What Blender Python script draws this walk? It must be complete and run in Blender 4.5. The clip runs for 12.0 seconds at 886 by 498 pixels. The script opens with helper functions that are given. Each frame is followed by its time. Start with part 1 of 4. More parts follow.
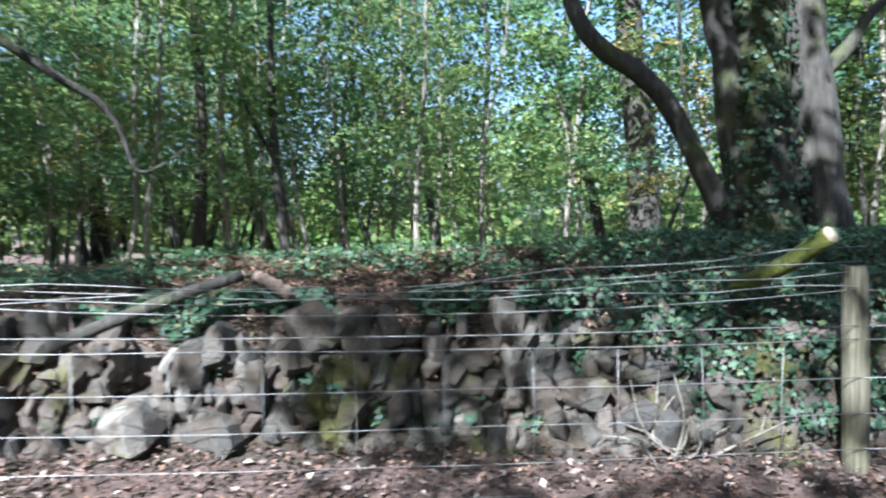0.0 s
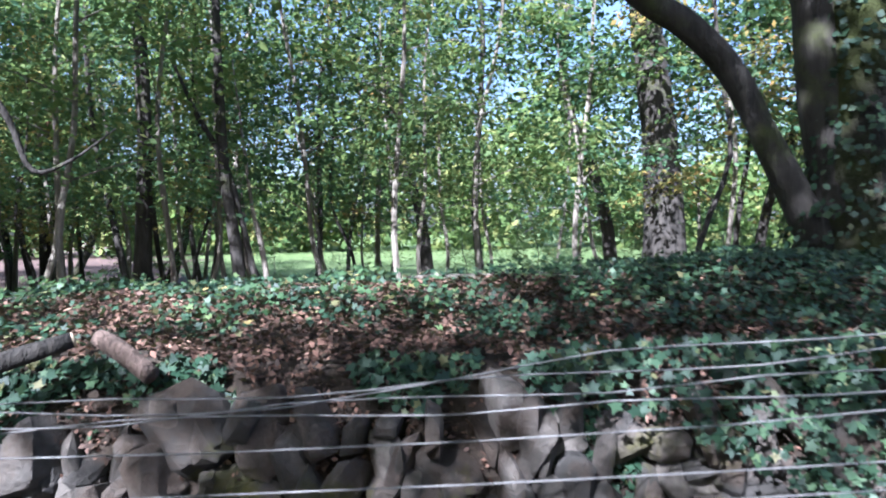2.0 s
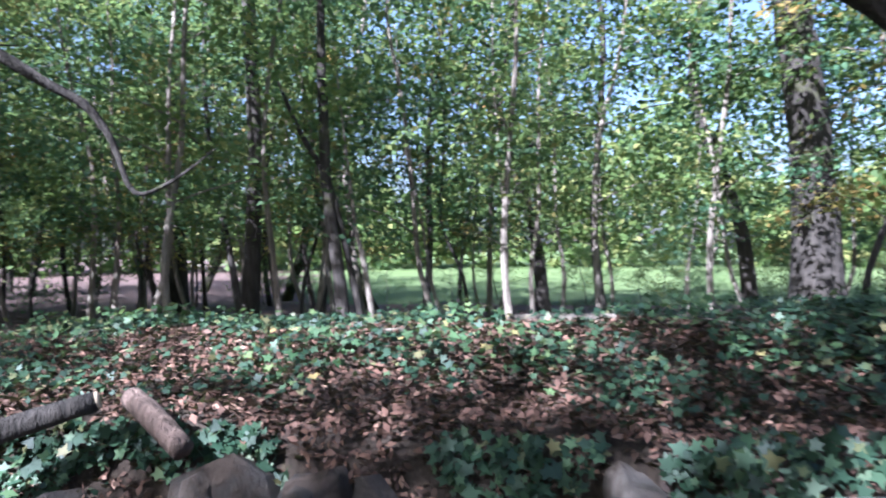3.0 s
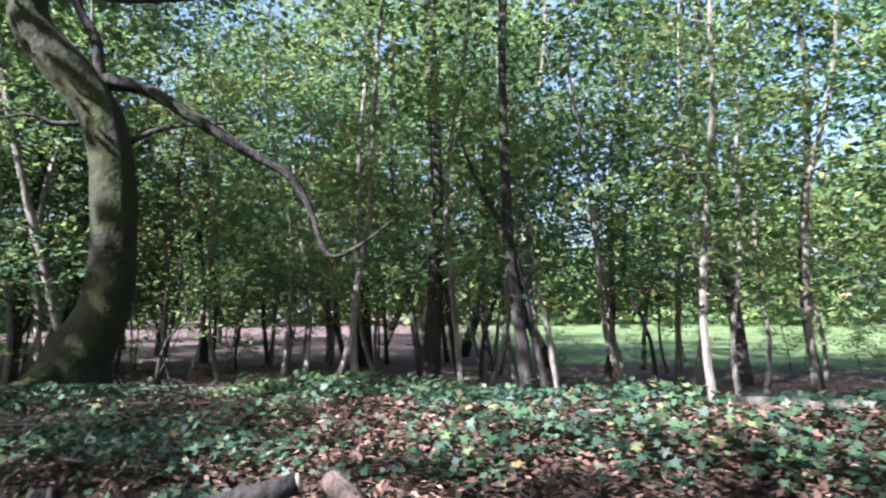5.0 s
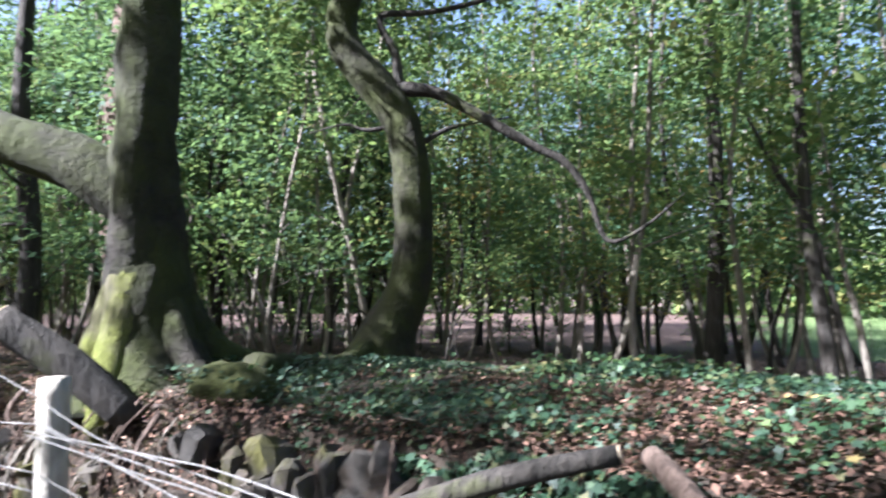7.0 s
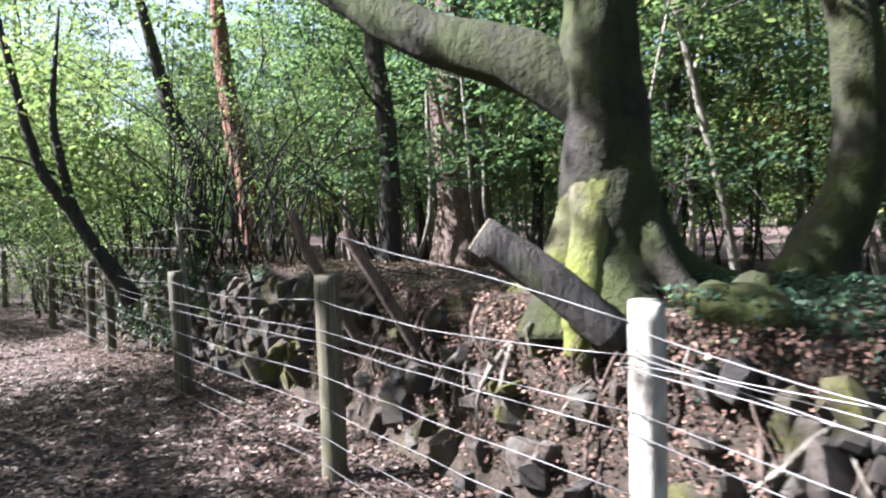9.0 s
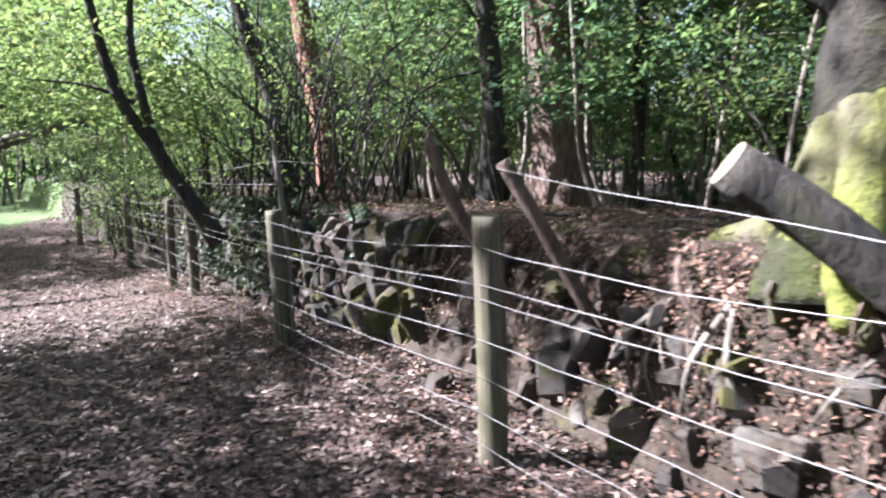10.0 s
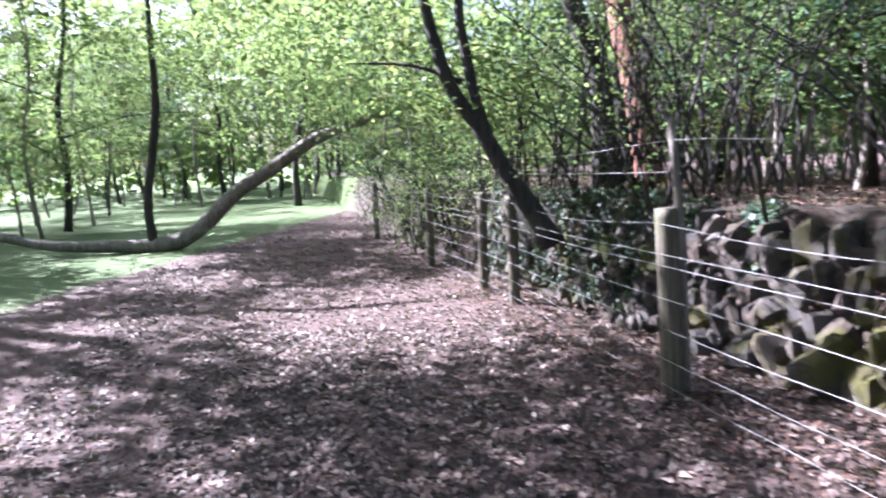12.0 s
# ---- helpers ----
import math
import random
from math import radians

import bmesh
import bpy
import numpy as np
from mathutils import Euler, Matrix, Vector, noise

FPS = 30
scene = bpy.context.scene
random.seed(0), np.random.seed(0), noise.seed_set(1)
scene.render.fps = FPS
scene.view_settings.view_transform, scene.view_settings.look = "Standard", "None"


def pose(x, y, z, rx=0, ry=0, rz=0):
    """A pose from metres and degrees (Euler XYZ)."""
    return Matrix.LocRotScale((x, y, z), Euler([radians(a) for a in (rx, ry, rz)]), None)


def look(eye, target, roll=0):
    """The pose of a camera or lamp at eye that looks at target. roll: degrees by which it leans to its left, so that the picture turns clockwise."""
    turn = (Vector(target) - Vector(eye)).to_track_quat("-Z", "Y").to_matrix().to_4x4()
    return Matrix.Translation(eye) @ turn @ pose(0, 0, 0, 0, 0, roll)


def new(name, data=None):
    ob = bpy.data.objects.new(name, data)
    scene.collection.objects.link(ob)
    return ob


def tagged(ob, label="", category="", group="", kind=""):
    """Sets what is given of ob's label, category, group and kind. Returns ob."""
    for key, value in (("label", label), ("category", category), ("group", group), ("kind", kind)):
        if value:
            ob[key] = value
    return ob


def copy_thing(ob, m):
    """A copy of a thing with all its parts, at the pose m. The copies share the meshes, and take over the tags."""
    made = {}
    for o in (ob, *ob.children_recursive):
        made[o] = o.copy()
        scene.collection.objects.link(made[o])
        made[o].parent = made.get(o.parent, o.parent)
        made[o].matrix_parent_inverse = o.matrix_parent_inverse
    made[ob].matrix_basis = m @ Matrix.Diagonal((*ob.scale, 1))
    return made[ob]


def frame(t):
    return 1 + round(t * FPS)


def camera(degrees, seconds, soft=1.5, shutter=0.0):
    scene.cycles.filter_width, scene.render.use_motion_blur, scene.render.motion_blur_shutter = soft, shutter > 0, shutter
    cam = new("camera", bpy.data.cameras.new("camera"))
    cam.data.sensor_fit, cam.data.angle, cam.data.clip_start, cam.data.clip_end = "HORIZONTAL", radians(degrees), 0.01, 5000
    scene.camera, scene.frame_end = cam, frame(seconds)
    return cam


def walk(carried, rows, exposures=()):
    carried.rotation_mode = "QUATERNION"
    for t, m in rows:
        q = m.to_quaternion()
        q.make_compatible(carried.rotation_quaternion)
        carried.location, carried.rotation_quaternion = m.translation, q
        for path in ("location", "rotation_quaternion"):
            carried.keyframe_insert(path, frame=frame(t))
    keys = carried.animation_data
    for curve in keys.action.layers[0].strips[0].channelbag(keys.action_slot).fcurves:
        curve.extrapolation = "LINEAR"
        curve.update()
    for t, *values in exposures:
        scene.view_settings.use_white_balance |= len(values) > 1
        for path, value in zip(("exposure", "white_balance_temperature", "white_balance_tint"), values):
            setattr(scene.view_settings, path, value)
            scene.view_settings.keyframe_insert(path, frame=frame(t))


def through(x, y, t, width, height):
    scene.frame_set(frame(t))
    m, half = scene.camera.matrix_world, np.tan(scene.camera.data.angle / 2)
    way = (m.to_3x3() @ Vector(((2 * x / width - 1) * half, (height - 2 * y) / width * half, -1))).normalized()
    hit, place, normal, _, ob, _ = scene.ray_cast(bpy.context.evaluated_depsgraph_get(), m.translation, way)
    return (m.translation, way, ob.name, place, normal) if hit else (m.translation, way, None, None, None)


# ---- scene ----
cam = camera(66.0, 12.0, soft=1.9, shutter=0.4)
PATH = [
    (0, (0.004, -0.326, 1.351), (-0.198, 1.663, 1.307), -0.6),
    (0.5, (0.074, 0.033, 1.363), (0.081, 2.032, 1.295), -0.1),
    (1, (0.057, 0.379, 1.388), (0.162, 2.375, 1.311), -1.3),
    (1.5, (0.036, 0.727, 1.429), (-0.039, 2.725, 1.364), -2.4),
    (2, (-0.016, 1.09, 1.462), (-0.211, 3.08, 1.416), -1.0),
    (2.5, (-0.065, 1.391, 1.506), (-0.336, 3.372, 1.49), -0.9),
    (3, (-0.054, 1.643, 1.523), (-0.582, 3.572, 1.528), -0.8),
    (3.2, (-0.054, 1.706, 1.526), (-0.66, 3.612, 1.538), -0.8),
    (4.8, (-0.193, 1.757, 1.565), (-1.12, 3.521, 1.726), -0.3),
    (5, (-0.214, 1.777, 1.583), (-1.199, 3.51, 1.751), -0.4),
    (5.5, (-0.243, 1.757, 1.582), (-1.361, 3.403, 1.784), -0.4),
    (6, (-0.261, 1.734, 1.572), (-1.517, 3.275, 1.787), -0.2),
    (6.5, (-0.252, 1.701, 1.578), (-1.643, 3.124, 1.775), -0.3),
    (7, (-0.27, 1.618, 1.561), (-1.826, 2.867, 1.695), 0.2),
    (7.5, (-0.379, 1.449, 1.557), (-2.089, 2.482, 1.645), -0.2),
    (7.7, (-0.43, 1.40, 1.548), (-2.2, 2.327, 1.608), -0.3),
    (9.3, (-1.516, 0.866, 1.521), (-3.428, 1.436, 1.38), -1.2),
    (9.5, (-1.683, 0.81, 1.508), (-3.594, 1.369, 1.317), -1.1),
    (10, (-2.086, 0.613, 1.482), (-4.013, 1.074, 1.21), -1.0),
    (10.5, (-2.462, 0.403, 1.471), (-4.414, 0.734, 1.186), -0.9),
    (11, (-2.801, 0.205, 1.459), (-4.762, 0.437, 1.147), -1.3),
    (11.5, (-3.163, 0.06, 1.434), (-5.138, 0.034, 1.12), -2.7),
    (12, (-3.432, -0.115, 1.458), (-5.396, -0.375, 1.182), -3.3),
]
walk(cam, [(t, look(eye, target, roll)) for t, eye, target, roll in PATH], [(0, 2.9, 5200, 8), (3, 3.0, 5150, 24), (5, 2.98, 5400, 22), (7.5, 3.05, 5500, 18), (9.5, 3.15, 5600, 20), (12, 3.5, 5300, 30)])

# ---- world, sun ----
SUN_TO = Vector((-0.32, -0.90, 0.80)).normalized()
world = bpy.data.worlds.new("world")
scene.world = world
world.use_nodes = True
wn = world.node_tree.nodes
sky = wn.new("ShaderNodeTexSky")
sky.sky_type, sky.sun_disc = "NISHITA", False
sky.air_density, sky.dust_density, sky.ozone_density = 1.0, 4.0, 0.6
sky.sun_elevation = math.asin(SUN_TO.z)
sky.sun_rotation = math.atan2(SUN_TO.x, SUN_TO.y)
wn["Background"].inputs["Strength"].default_value = 0.05
world.node_tree.links.new(sky.outputs["Color"], wn["Background"].inputs["Color"])
sun = new("sun", bpy.data.lights.new("sun", "SUN"))
sun.data.energy, sun.data.angle, sun.data.color = 5.0, radians(0.53), (1.0, 0.95, 0.87)
sun.matrix_world = look(SUN_TO * 60, (0, 0, 0))


# ---- materials ----
def ramp(nt, fac, stops):
    r = nt.nodes.new("ShaderNodeValToRGB")
    while len(r.color_ramp.elements) < len(stops):
        r.color_ramp.elements.new(0.5)
    for e, (p, c) in zip(r.color_ramp.elements, stops):
        e.position, e.color = p, (*c, 1)
    nt.links.new(fac, r.inputs[0])
    return r.outputs[0]


def noise_tex(nt, scale, detail=4, rough=0.6, vec=None, stretch=None):
    n = nt.nodes.new("ShaderNodeTexNoise")
    n.inputs["Scale"].default_value, n.inputs["Detail"].default_value, n.inputs["Roughness"].default_value = scale, detail, rough
    if vec is None:
        vec = nt.nodes.new("ShaderNodeNewGeometry").outputs["Position"]
    if stretch:
        m = nt.nodes.new("ShaderNodeMapping")
        m.inputs["Scale"].default_value = stretch
        nt.links.new(vec, m.inputs[0])
        vec = m.outputs[0]
    nt.links.new(vec, n.inputs["Vector"])
    return n.outputs["Fac"]


def mix(nt, fac, a, b):
    m = nt.nodes.new("ShaderNodeMix")
    m.data_type = "RGBA"
    for s, v in ((m.inputs[0], fac), (m.inputs[6], a), (m.inputs[7], b)):
        if isinstance(v, tuple):
            s.default_value = (*v, 1)
        elif isinstance(v, (int, float)):
            s.default_value = v
        else:
            nt.links.new(v, s)
    return m.outputs[2]


def band(nt, fac, lo, hi):
    m = nt.nodes.new("ShaderNodeMapRange")
    m.inputs[1].default_value, m.inputs[2].default_value = lo, hi
    nt.links.new(fac, m.inputs[0])
    return m.outputs[0]


def base(name, rough=0.85):
    mt = bpy.data.materials.new(name)
    mt.use_nodes = True
    nt = mt.node_tree
    b = nt.nodes["Principled BSDF"]
    b.inputs["Roughness"].default_value = rough
    b.inputs["Specular IOR Level"].default_value = 0.3
    return mt, nt, b


def bump(nt, b, height, strength, dist):
    n = nt.nodes.new("ShaderNodeBump")
    n.inputs["Strength"].default_value, n.inputs["Distance"].default_value = strength, dist
    nt.links.new(height, n.inputs["Height"])
    nt.links.new(n.outputs[0], b.inputs["Normal"])


def bark_mat(name, dark, light, moss, moss_lo, moss_hi, ridge=9.0, along=0.45):
    mt, nt, b = base(name, 0.9)
    ob = nt.nodes.new("ShaderNodeTexCoord").outputs["Object"]
    r = noise_tex(nt, ridge, 6, 0.65, ob, (2.4, 2.4, along))
    c = ramp(nt, r, [(0.3, dark), (0.7, light)])
    blot = noise_tex(nt, 2.3, 5, 0.6, ob)
    c = mix(nt, band(nt, blot, 0.62, 0.75), c, tuple(v * 1.5 for v in light))
    m = noise_tex(nt, 1.7, 7, 0.68, ob)
    fine = noise_tex(nt, 60, 3, 0.7, ob)
    mc = mix(nt, fine, tuple(v * 0.5 for v in moss), tuple(v * 1.5 for v in moss))
    c = mix(nt, band(nt, m, moss_lo, moss_hi), c, mc)
    nt.links.new(c, b.inputs["Base Color"])
    rough2 = nt.nodes.new("ShaderNodeMath")
    rough2.operation = "MULTIPLY_ADD"
    rough2.inputs[1].default_value = 0.6
    nt.links.new(m, rough2.inputs[0])
    nt.links.new(r, rough2.inputs[2])
    bump(nt, b, rough2.outputs[0], 1.0, 0.05)
    return mt


def leaf_mat(name, stops, through=0.45, gloss=0.15, rough=0.6):
    mt = bpy.data.materials.new(name)
    mt.use_nodes = True
    nt = mt.node_tree
    nt.nodes.clear()
    g = nt.nodes.new("ShaderNodeNewGeometry")
    c = ramp(nt, g.outputs["Random Per Island"], stops)
    info = nt.nodes.new("ShaderNodeObjectInfo")
    hs = nt.nodes.new("ShaderNodeHueSaturation")
    v = nt.nodes.new("ShaderNodeMapRange")
    v.inputs[3].default_value, v.inputs[4].default_value = 0.75, 1.3
    nt.links.new(info.outputs["Random"], v.inputs[0])
    nt.links.new(v.outputs[0], hs.inputs["Value"])
    nt.links.new(c, hs.inputs["Color"])
    d = nt.nodes.new("ShaderNodeBsdfPrincipled")
    d.inputs["Roughness"].default_value = rough
    d.inputs["Specular IOR Level"].default_value = gloss
    t = nt.nodes.new("ShaderNodeBsdfTranslucent")
    warm = mix(nt, 0.5, hs.outputs[0], (0.17, 0.25, 0.07))
    nt.links.new(hs.outputs[0], d.inputs["Base Color"])
    nt.links.new(warm, t.inputs["Color"])
    m = nt.nodes.new("ShaderNodeMixShader")
    m.inputs[0].default_value = through
    nt.links.new(d.outputs[0], m.inputs[1])
    nt.links.new(t.outputs[0], m.inputs[2])
    o = nt.nodes.new("ShaderNodeOutputMaterial")
    nt.links.new(m.outputs[0], o.inputs[0])
    return mt


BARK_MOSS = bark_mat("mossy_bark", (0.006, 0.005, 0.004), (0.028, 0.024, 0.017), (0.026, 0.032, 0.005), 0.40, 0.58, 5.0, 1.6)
# lighter mossy bark: painted sunlight on three beech roots, own colour on a log
BARK_LIGHTER = bark_mat("lighter_mossy_bark", (0.03, 0.026, 0.018), (0.11, 0.095, 0.066), (0.09, 0.10, 0.018), 0.36, 0.54, 5, 1.2)
BARK_DARK = bark_mat("dark_bark", (0.014, 0.013, 0.011), (0.055, 0.048, 0.04), (0.06, 0.07, 0.018), 0.55, 0.7)
BARK_RED = bark_mat("reddish_bark", (0.055, 0.024, 0.016), (0.21, 0.095, 0.06), (0.08, 0.08, 0.03), 0.68, 0.8, 7)
BARK_PINK = bark_mat("ridged_bark", (0.03, 0.02, 0.015), (0.16, 0.115, 0.09), (0.10, 0.09, 0.03), 0.66, 0.8, 11)
BARK_PALE = bark_mat("pale_bark", (0.07, 0.06, 0.047), (0.24, 0.215, 0.175), (0.10, 0.11, 0.04), 0.6, 0.75)
LEAF = leaf_mat("green_leaf", [(0.0, (0.042, 0.078, 0.034)), (0.45, (0.082, 0.13, 0.048)), (0.8, (0.14, 0.18, 0.06)), (1.0, (0.26, 0.22, 0.085))], 0.55)
LEAF_BRIGHT = leaf_mat("bright_leaf", [(0.0, (0.05, 0.088, 0.03)), (0.6, (0.095, 0.145, 0.045)), (1.0, (0.21, 0.215, 0.075))], 0.55)
LEAF_BLUE = leaf_mat("dark_leaf", [(0.0, (0.026, 0.06, 0.036)), (0.6, (0.045, 0.10, 0.056)), (1.0, (0.085, 0.145, 0.068))], 0.48)
LEAF_FADED = leaf_mat("faded_leaf", [(0.0, (0.06, 0.06, 0.02)), (0.6, (0.14, 0.11, 0.03)), (1.0, (0.24, 0.15, 0.05))], 0.45)
IVY = leaf_mat("ivy_leaf", [(0.0, (0.008, 0.022, 0.013)), (0.6, (0.018, 0.042, 0.022)), (0.93, (0.042, 0.075, 0.034)), (1.0, (0.10, 0.09, 0.04))], 0.12, 0.28, 0.55)
BRAMBLE = leaf_mat("low_leaf", [(0.0, (0.022, 0.05, 0.022)), (0.6, (0.045, 0.085, 0.036)), (0.9, (0.09, 0.125, 0.05)), (1.0, (0.2, 0.15, 0.06))], 0.3, 0.25, 0.55)
LITTER = leaf_mat("fallen_leaf", [(0.0, (0.022, 0.016, 0.014)), (0.4, (0.06, 0.044, 0.038)), (0.75, (0.125, 0.09, 0.077)), (0.93, (0.21, 0.165, 0.14)), (1.0, (0.36, 0.30, 0.26))], 0.08)
LITTER_RED = leaf_mat("russet_leaf", [(0.0, (0.025, 0.016, 0.012)), (0.5, (0.07, 0.041, 0.03)), (0.88, (0.13, 0.074, 0.053)), (1.0, (0.26, 0.17, 0.125))], 0.1)


def ground_mat():
    mt, nt, b = base("woodland_floor", 0.95)
    att = nt.nodes.new("ShaderNodeAttribute")
    att.attribute_name = "cover"
    sep = nt.nodes.new("ShaderNodeSeparateColor")
    nt.links.new(att.outputs["Color"], sep.inputs[0])
    fine = noise_tex(nt, 38, 6, 0.75)
    mid = noise_tex(nt, 5, 5, 0.65)
    lit = ramp(nt, fine, [(0.28, (0.02, 0.014, 0.012)), (0.5, (0.075, 0.05, 0.042)), (0.62, (0.14, 0.095, 0.08)), (0.78, (0.27, 0.20, 0.17))])
    lit = mix(nt, band(nt, mid, 0.45, 0.7), lit, ramp(nt, fine, [(0.3, (0.03, 0.02, 0.016)), (0.6, (0.10, 0.062, 0.045)), (0.8, (0.22, 0.14, 0.10))]))
    soil = ramp(nt, fine, [(0.3, (0.018, 0.014, 0.010)), (0.6, (0.06, 0.045, 0.032)), (0.8, (0.13, 0.095, 0.07))])
    soil = mix(nt, band(nt, noise_tex(nt, 1.6, 6, 0.7), 0.6, 0.7), soil, mix(nt, fine, (0.025, 0.035, 0.008), (0.12, 0.13, 0.025)))
    grass = mix(nt, fine, (0.03, 0.058, 0.014), (0.08, 0.125, 0.032))
    grass = mix(nt, band(nt, noise_tex(nt, 0.5, 4), 0.4, 0.7), grass, (0.10, 0.14, 0.05))
    c = mix(nt, sep.outputs[0], lit, soil)
    edge = nt.nodes.new("ShaderNodeMath")
    edge.operation = "ADD"
    nt.links.new(sep.outputs[1], edge.inputs[0])
    wob = nt.nodes.new("ShaderNodeMath")
    wob.operation = "MULTIPLY_ADD"
    wob.inputs[1].default_value, wob.inputs[2].default_value = 0.9, -0.45
    nt.links.new(mid, wob.inputs[0])
    nt.links.new(wob.outputs[0], edge.inputs[1])
    c = mix(nt, band(nt, edge.outputs[0], 0.42, 0.58), c, grass)
    nt.links.new(c, b.inputs["Base Color"])
    bump(nt, b, fine, 1.0, 0.03)
    return mt


def stone_mat():
    mt, nt, b = base("wall_stone", 0.9)
    info = nt.nodes.new("ShaderNodeObjectInfo")
    c = ramp(nt, info.outputs["Random"], [(0.0, (0.06, 0.058, 0.052)), (0.35, (0.13, 0.12, 0.105)), (0.6, (0.21, 0.185, 0.155)), (0.8, (0.22, 0.165, 0.13)), (0.92, (0.36, 0.32, 0.27)), (1.0, (0.5, 0.45, 0.39))])
    f = noise_tex(nt, 26, 7, 0.75)
    c = mix(nt, band(nt, noise_tex(nt, 9, 5, 0.7), 0.35, 0.7), mix(nt, 0.6, c, (0.05, 0.045, 0.04)), c)
    c = mix(nt, f, mix(nt, 0.8, c, (0.03, 0.028, 0.024)), c)
    dirt = noise_tex(nt, 4.5, 5, 0.65)
    c = mix(nt, band(nt, dirt, 0.46, 0.6), c, mix(nt, f, (0.03, 0.022, 0.016), (0.10, 0.075, 0.055)))
    moss = noise_tex(nt, 1.9, 6, 0.7)
    c = mix(nt, band(nt, moss, 0.53, 0.63), c, mix(nt, f, (0.028, 0.03, 0.008), (0.12, 0.112, 0.026)))
    nt.links.new(c, b.inputs["Base Color"])
    bump(nt, b, f, 1.0, 0.045)
    return mt


def moss_mat():
    mt, nt, b = base("moss", 1.0)
    f = noise_tex(nt, 70, 5, 0.75)
    c = ramp(nt, f, [(0.3, (0.014, 0.018, 0.005)), (0.55, (0.05, 0.057, 0.014)), (0.8, (0.13, 0.13, 0.035))])
    nt.links.new(c, b.inputs["Base Color"])
    bump(nt, b, f, 1.0, 0.02)
    return mt


def post_mat():
    mt, nt, b = base("fence_timber", 0.8)
    ob = nt.nodes.new("ShaderNodeTexCoord").outputs["Object"]
    g = noise_tex(nt, 22, 6, 0.7, ob, (3, 3, 0.12))
    c = ramp(nt, g, [(0.3, (0.028, 0.024, 0.017)), (0.55, (0.085, 0.075, 0.05)), (0.8, (0.19, 0.17, 0.12))])
    s = noise_tex(nt, 3.5, 5, 0.65, ob)
    c = mix(nt, band(nt, s, 0.5, 0.7), c, mix(nt, g, (0.028, 0.03, 0.014), (0.12, 0.125, 0.055)))
    nt.links.new(c, b.inputs["Base Color"])
    bump(nt, b, g, 0.7, 0.006)
    return mt


def wood_end_mat():
    mt, nt, b = base("cut_wood", 0.8)
    ob = nt.nodes.new("ShaderNodeTexCoord").outputs["Object"]
    f = noise_tex(nt, 30, 5, 0.7, ob)
    nt.links.new(mix(nt, f, (0.26, 0.19, 0.12), (0.50, 0.42, 0.30)), b.inputs["Base Color"])
    return mt


def wire_mat():
    mt, nt, b = base("galvanised_wire", 0.55)
    f = noise_tex(nt, 25, 3)
    nt.links.new(mix(nt, f, (0.09, 0.088, 0.085), (0.22, 0.216, 0.21)), b.inputs["Base Color"])
    b.inputs["Metallic"].default_value = 0.6
    return mt


GROUND, STONE, MOSS, POST, CUT, WIRE = ground_mat(), stone_mat(), moss_mat(), post_mat(), wood_end_mat(), wire_mat()


# pale timber of one post, with the strong sun on it painted in
PALE_POST = bark_mat("sunlit_pale_timber", (0.26, 0.235, 0.19), (0.56, 0.53, 0.46), (0.20, 0.20, 0.12), 0.66, 0.8, 16)

# ---- builders ----
def add_mesh(name, verts, faces, mat, parent=None, smooth=True, label=""):
    me = bpy.data.meshes.new(name)
    me.from_pydata([tuple(v) for v in verts], [], [tuple(f) for f in faces])
    me.materials.append(mat)
    if smooth:
        me.polygons.foreach_set("use_smooth", [True] * len(me.polygons))
    ob = new(name, me)
    if parent:
        ob.parent = parent
    if label:
        ob["label"] = label
    return ob


def thing(name, loc, label, category, group="", kind=""):
    ob = tagged(new(name), label, category, group, kind)
    ob.location = loc
    return ob


def curve_points(pts, n):
    """Catmull-Rom through control points (x, y, z, radius)."""
    p = np.array(pts, float)
    p = np.vstack([2 * p[0] - p[1], p, 2 * p[-1] - p[-2]])
    out = []
    for i in range(1, len(p) - 2):
        for k in range(n):
            t = k / n
            a, b, c, d = p[i - 1], p[i], p[i + 1], p[i + 2]
            out.append(0.5 * (2 * b + (c - a) * t + (2 * a - 5 * b + 4 * c - d) * t * t + (3 * b - a - 3 * c + d) * t ** 3))
    out.append(p[-2])
    return np.array(out)


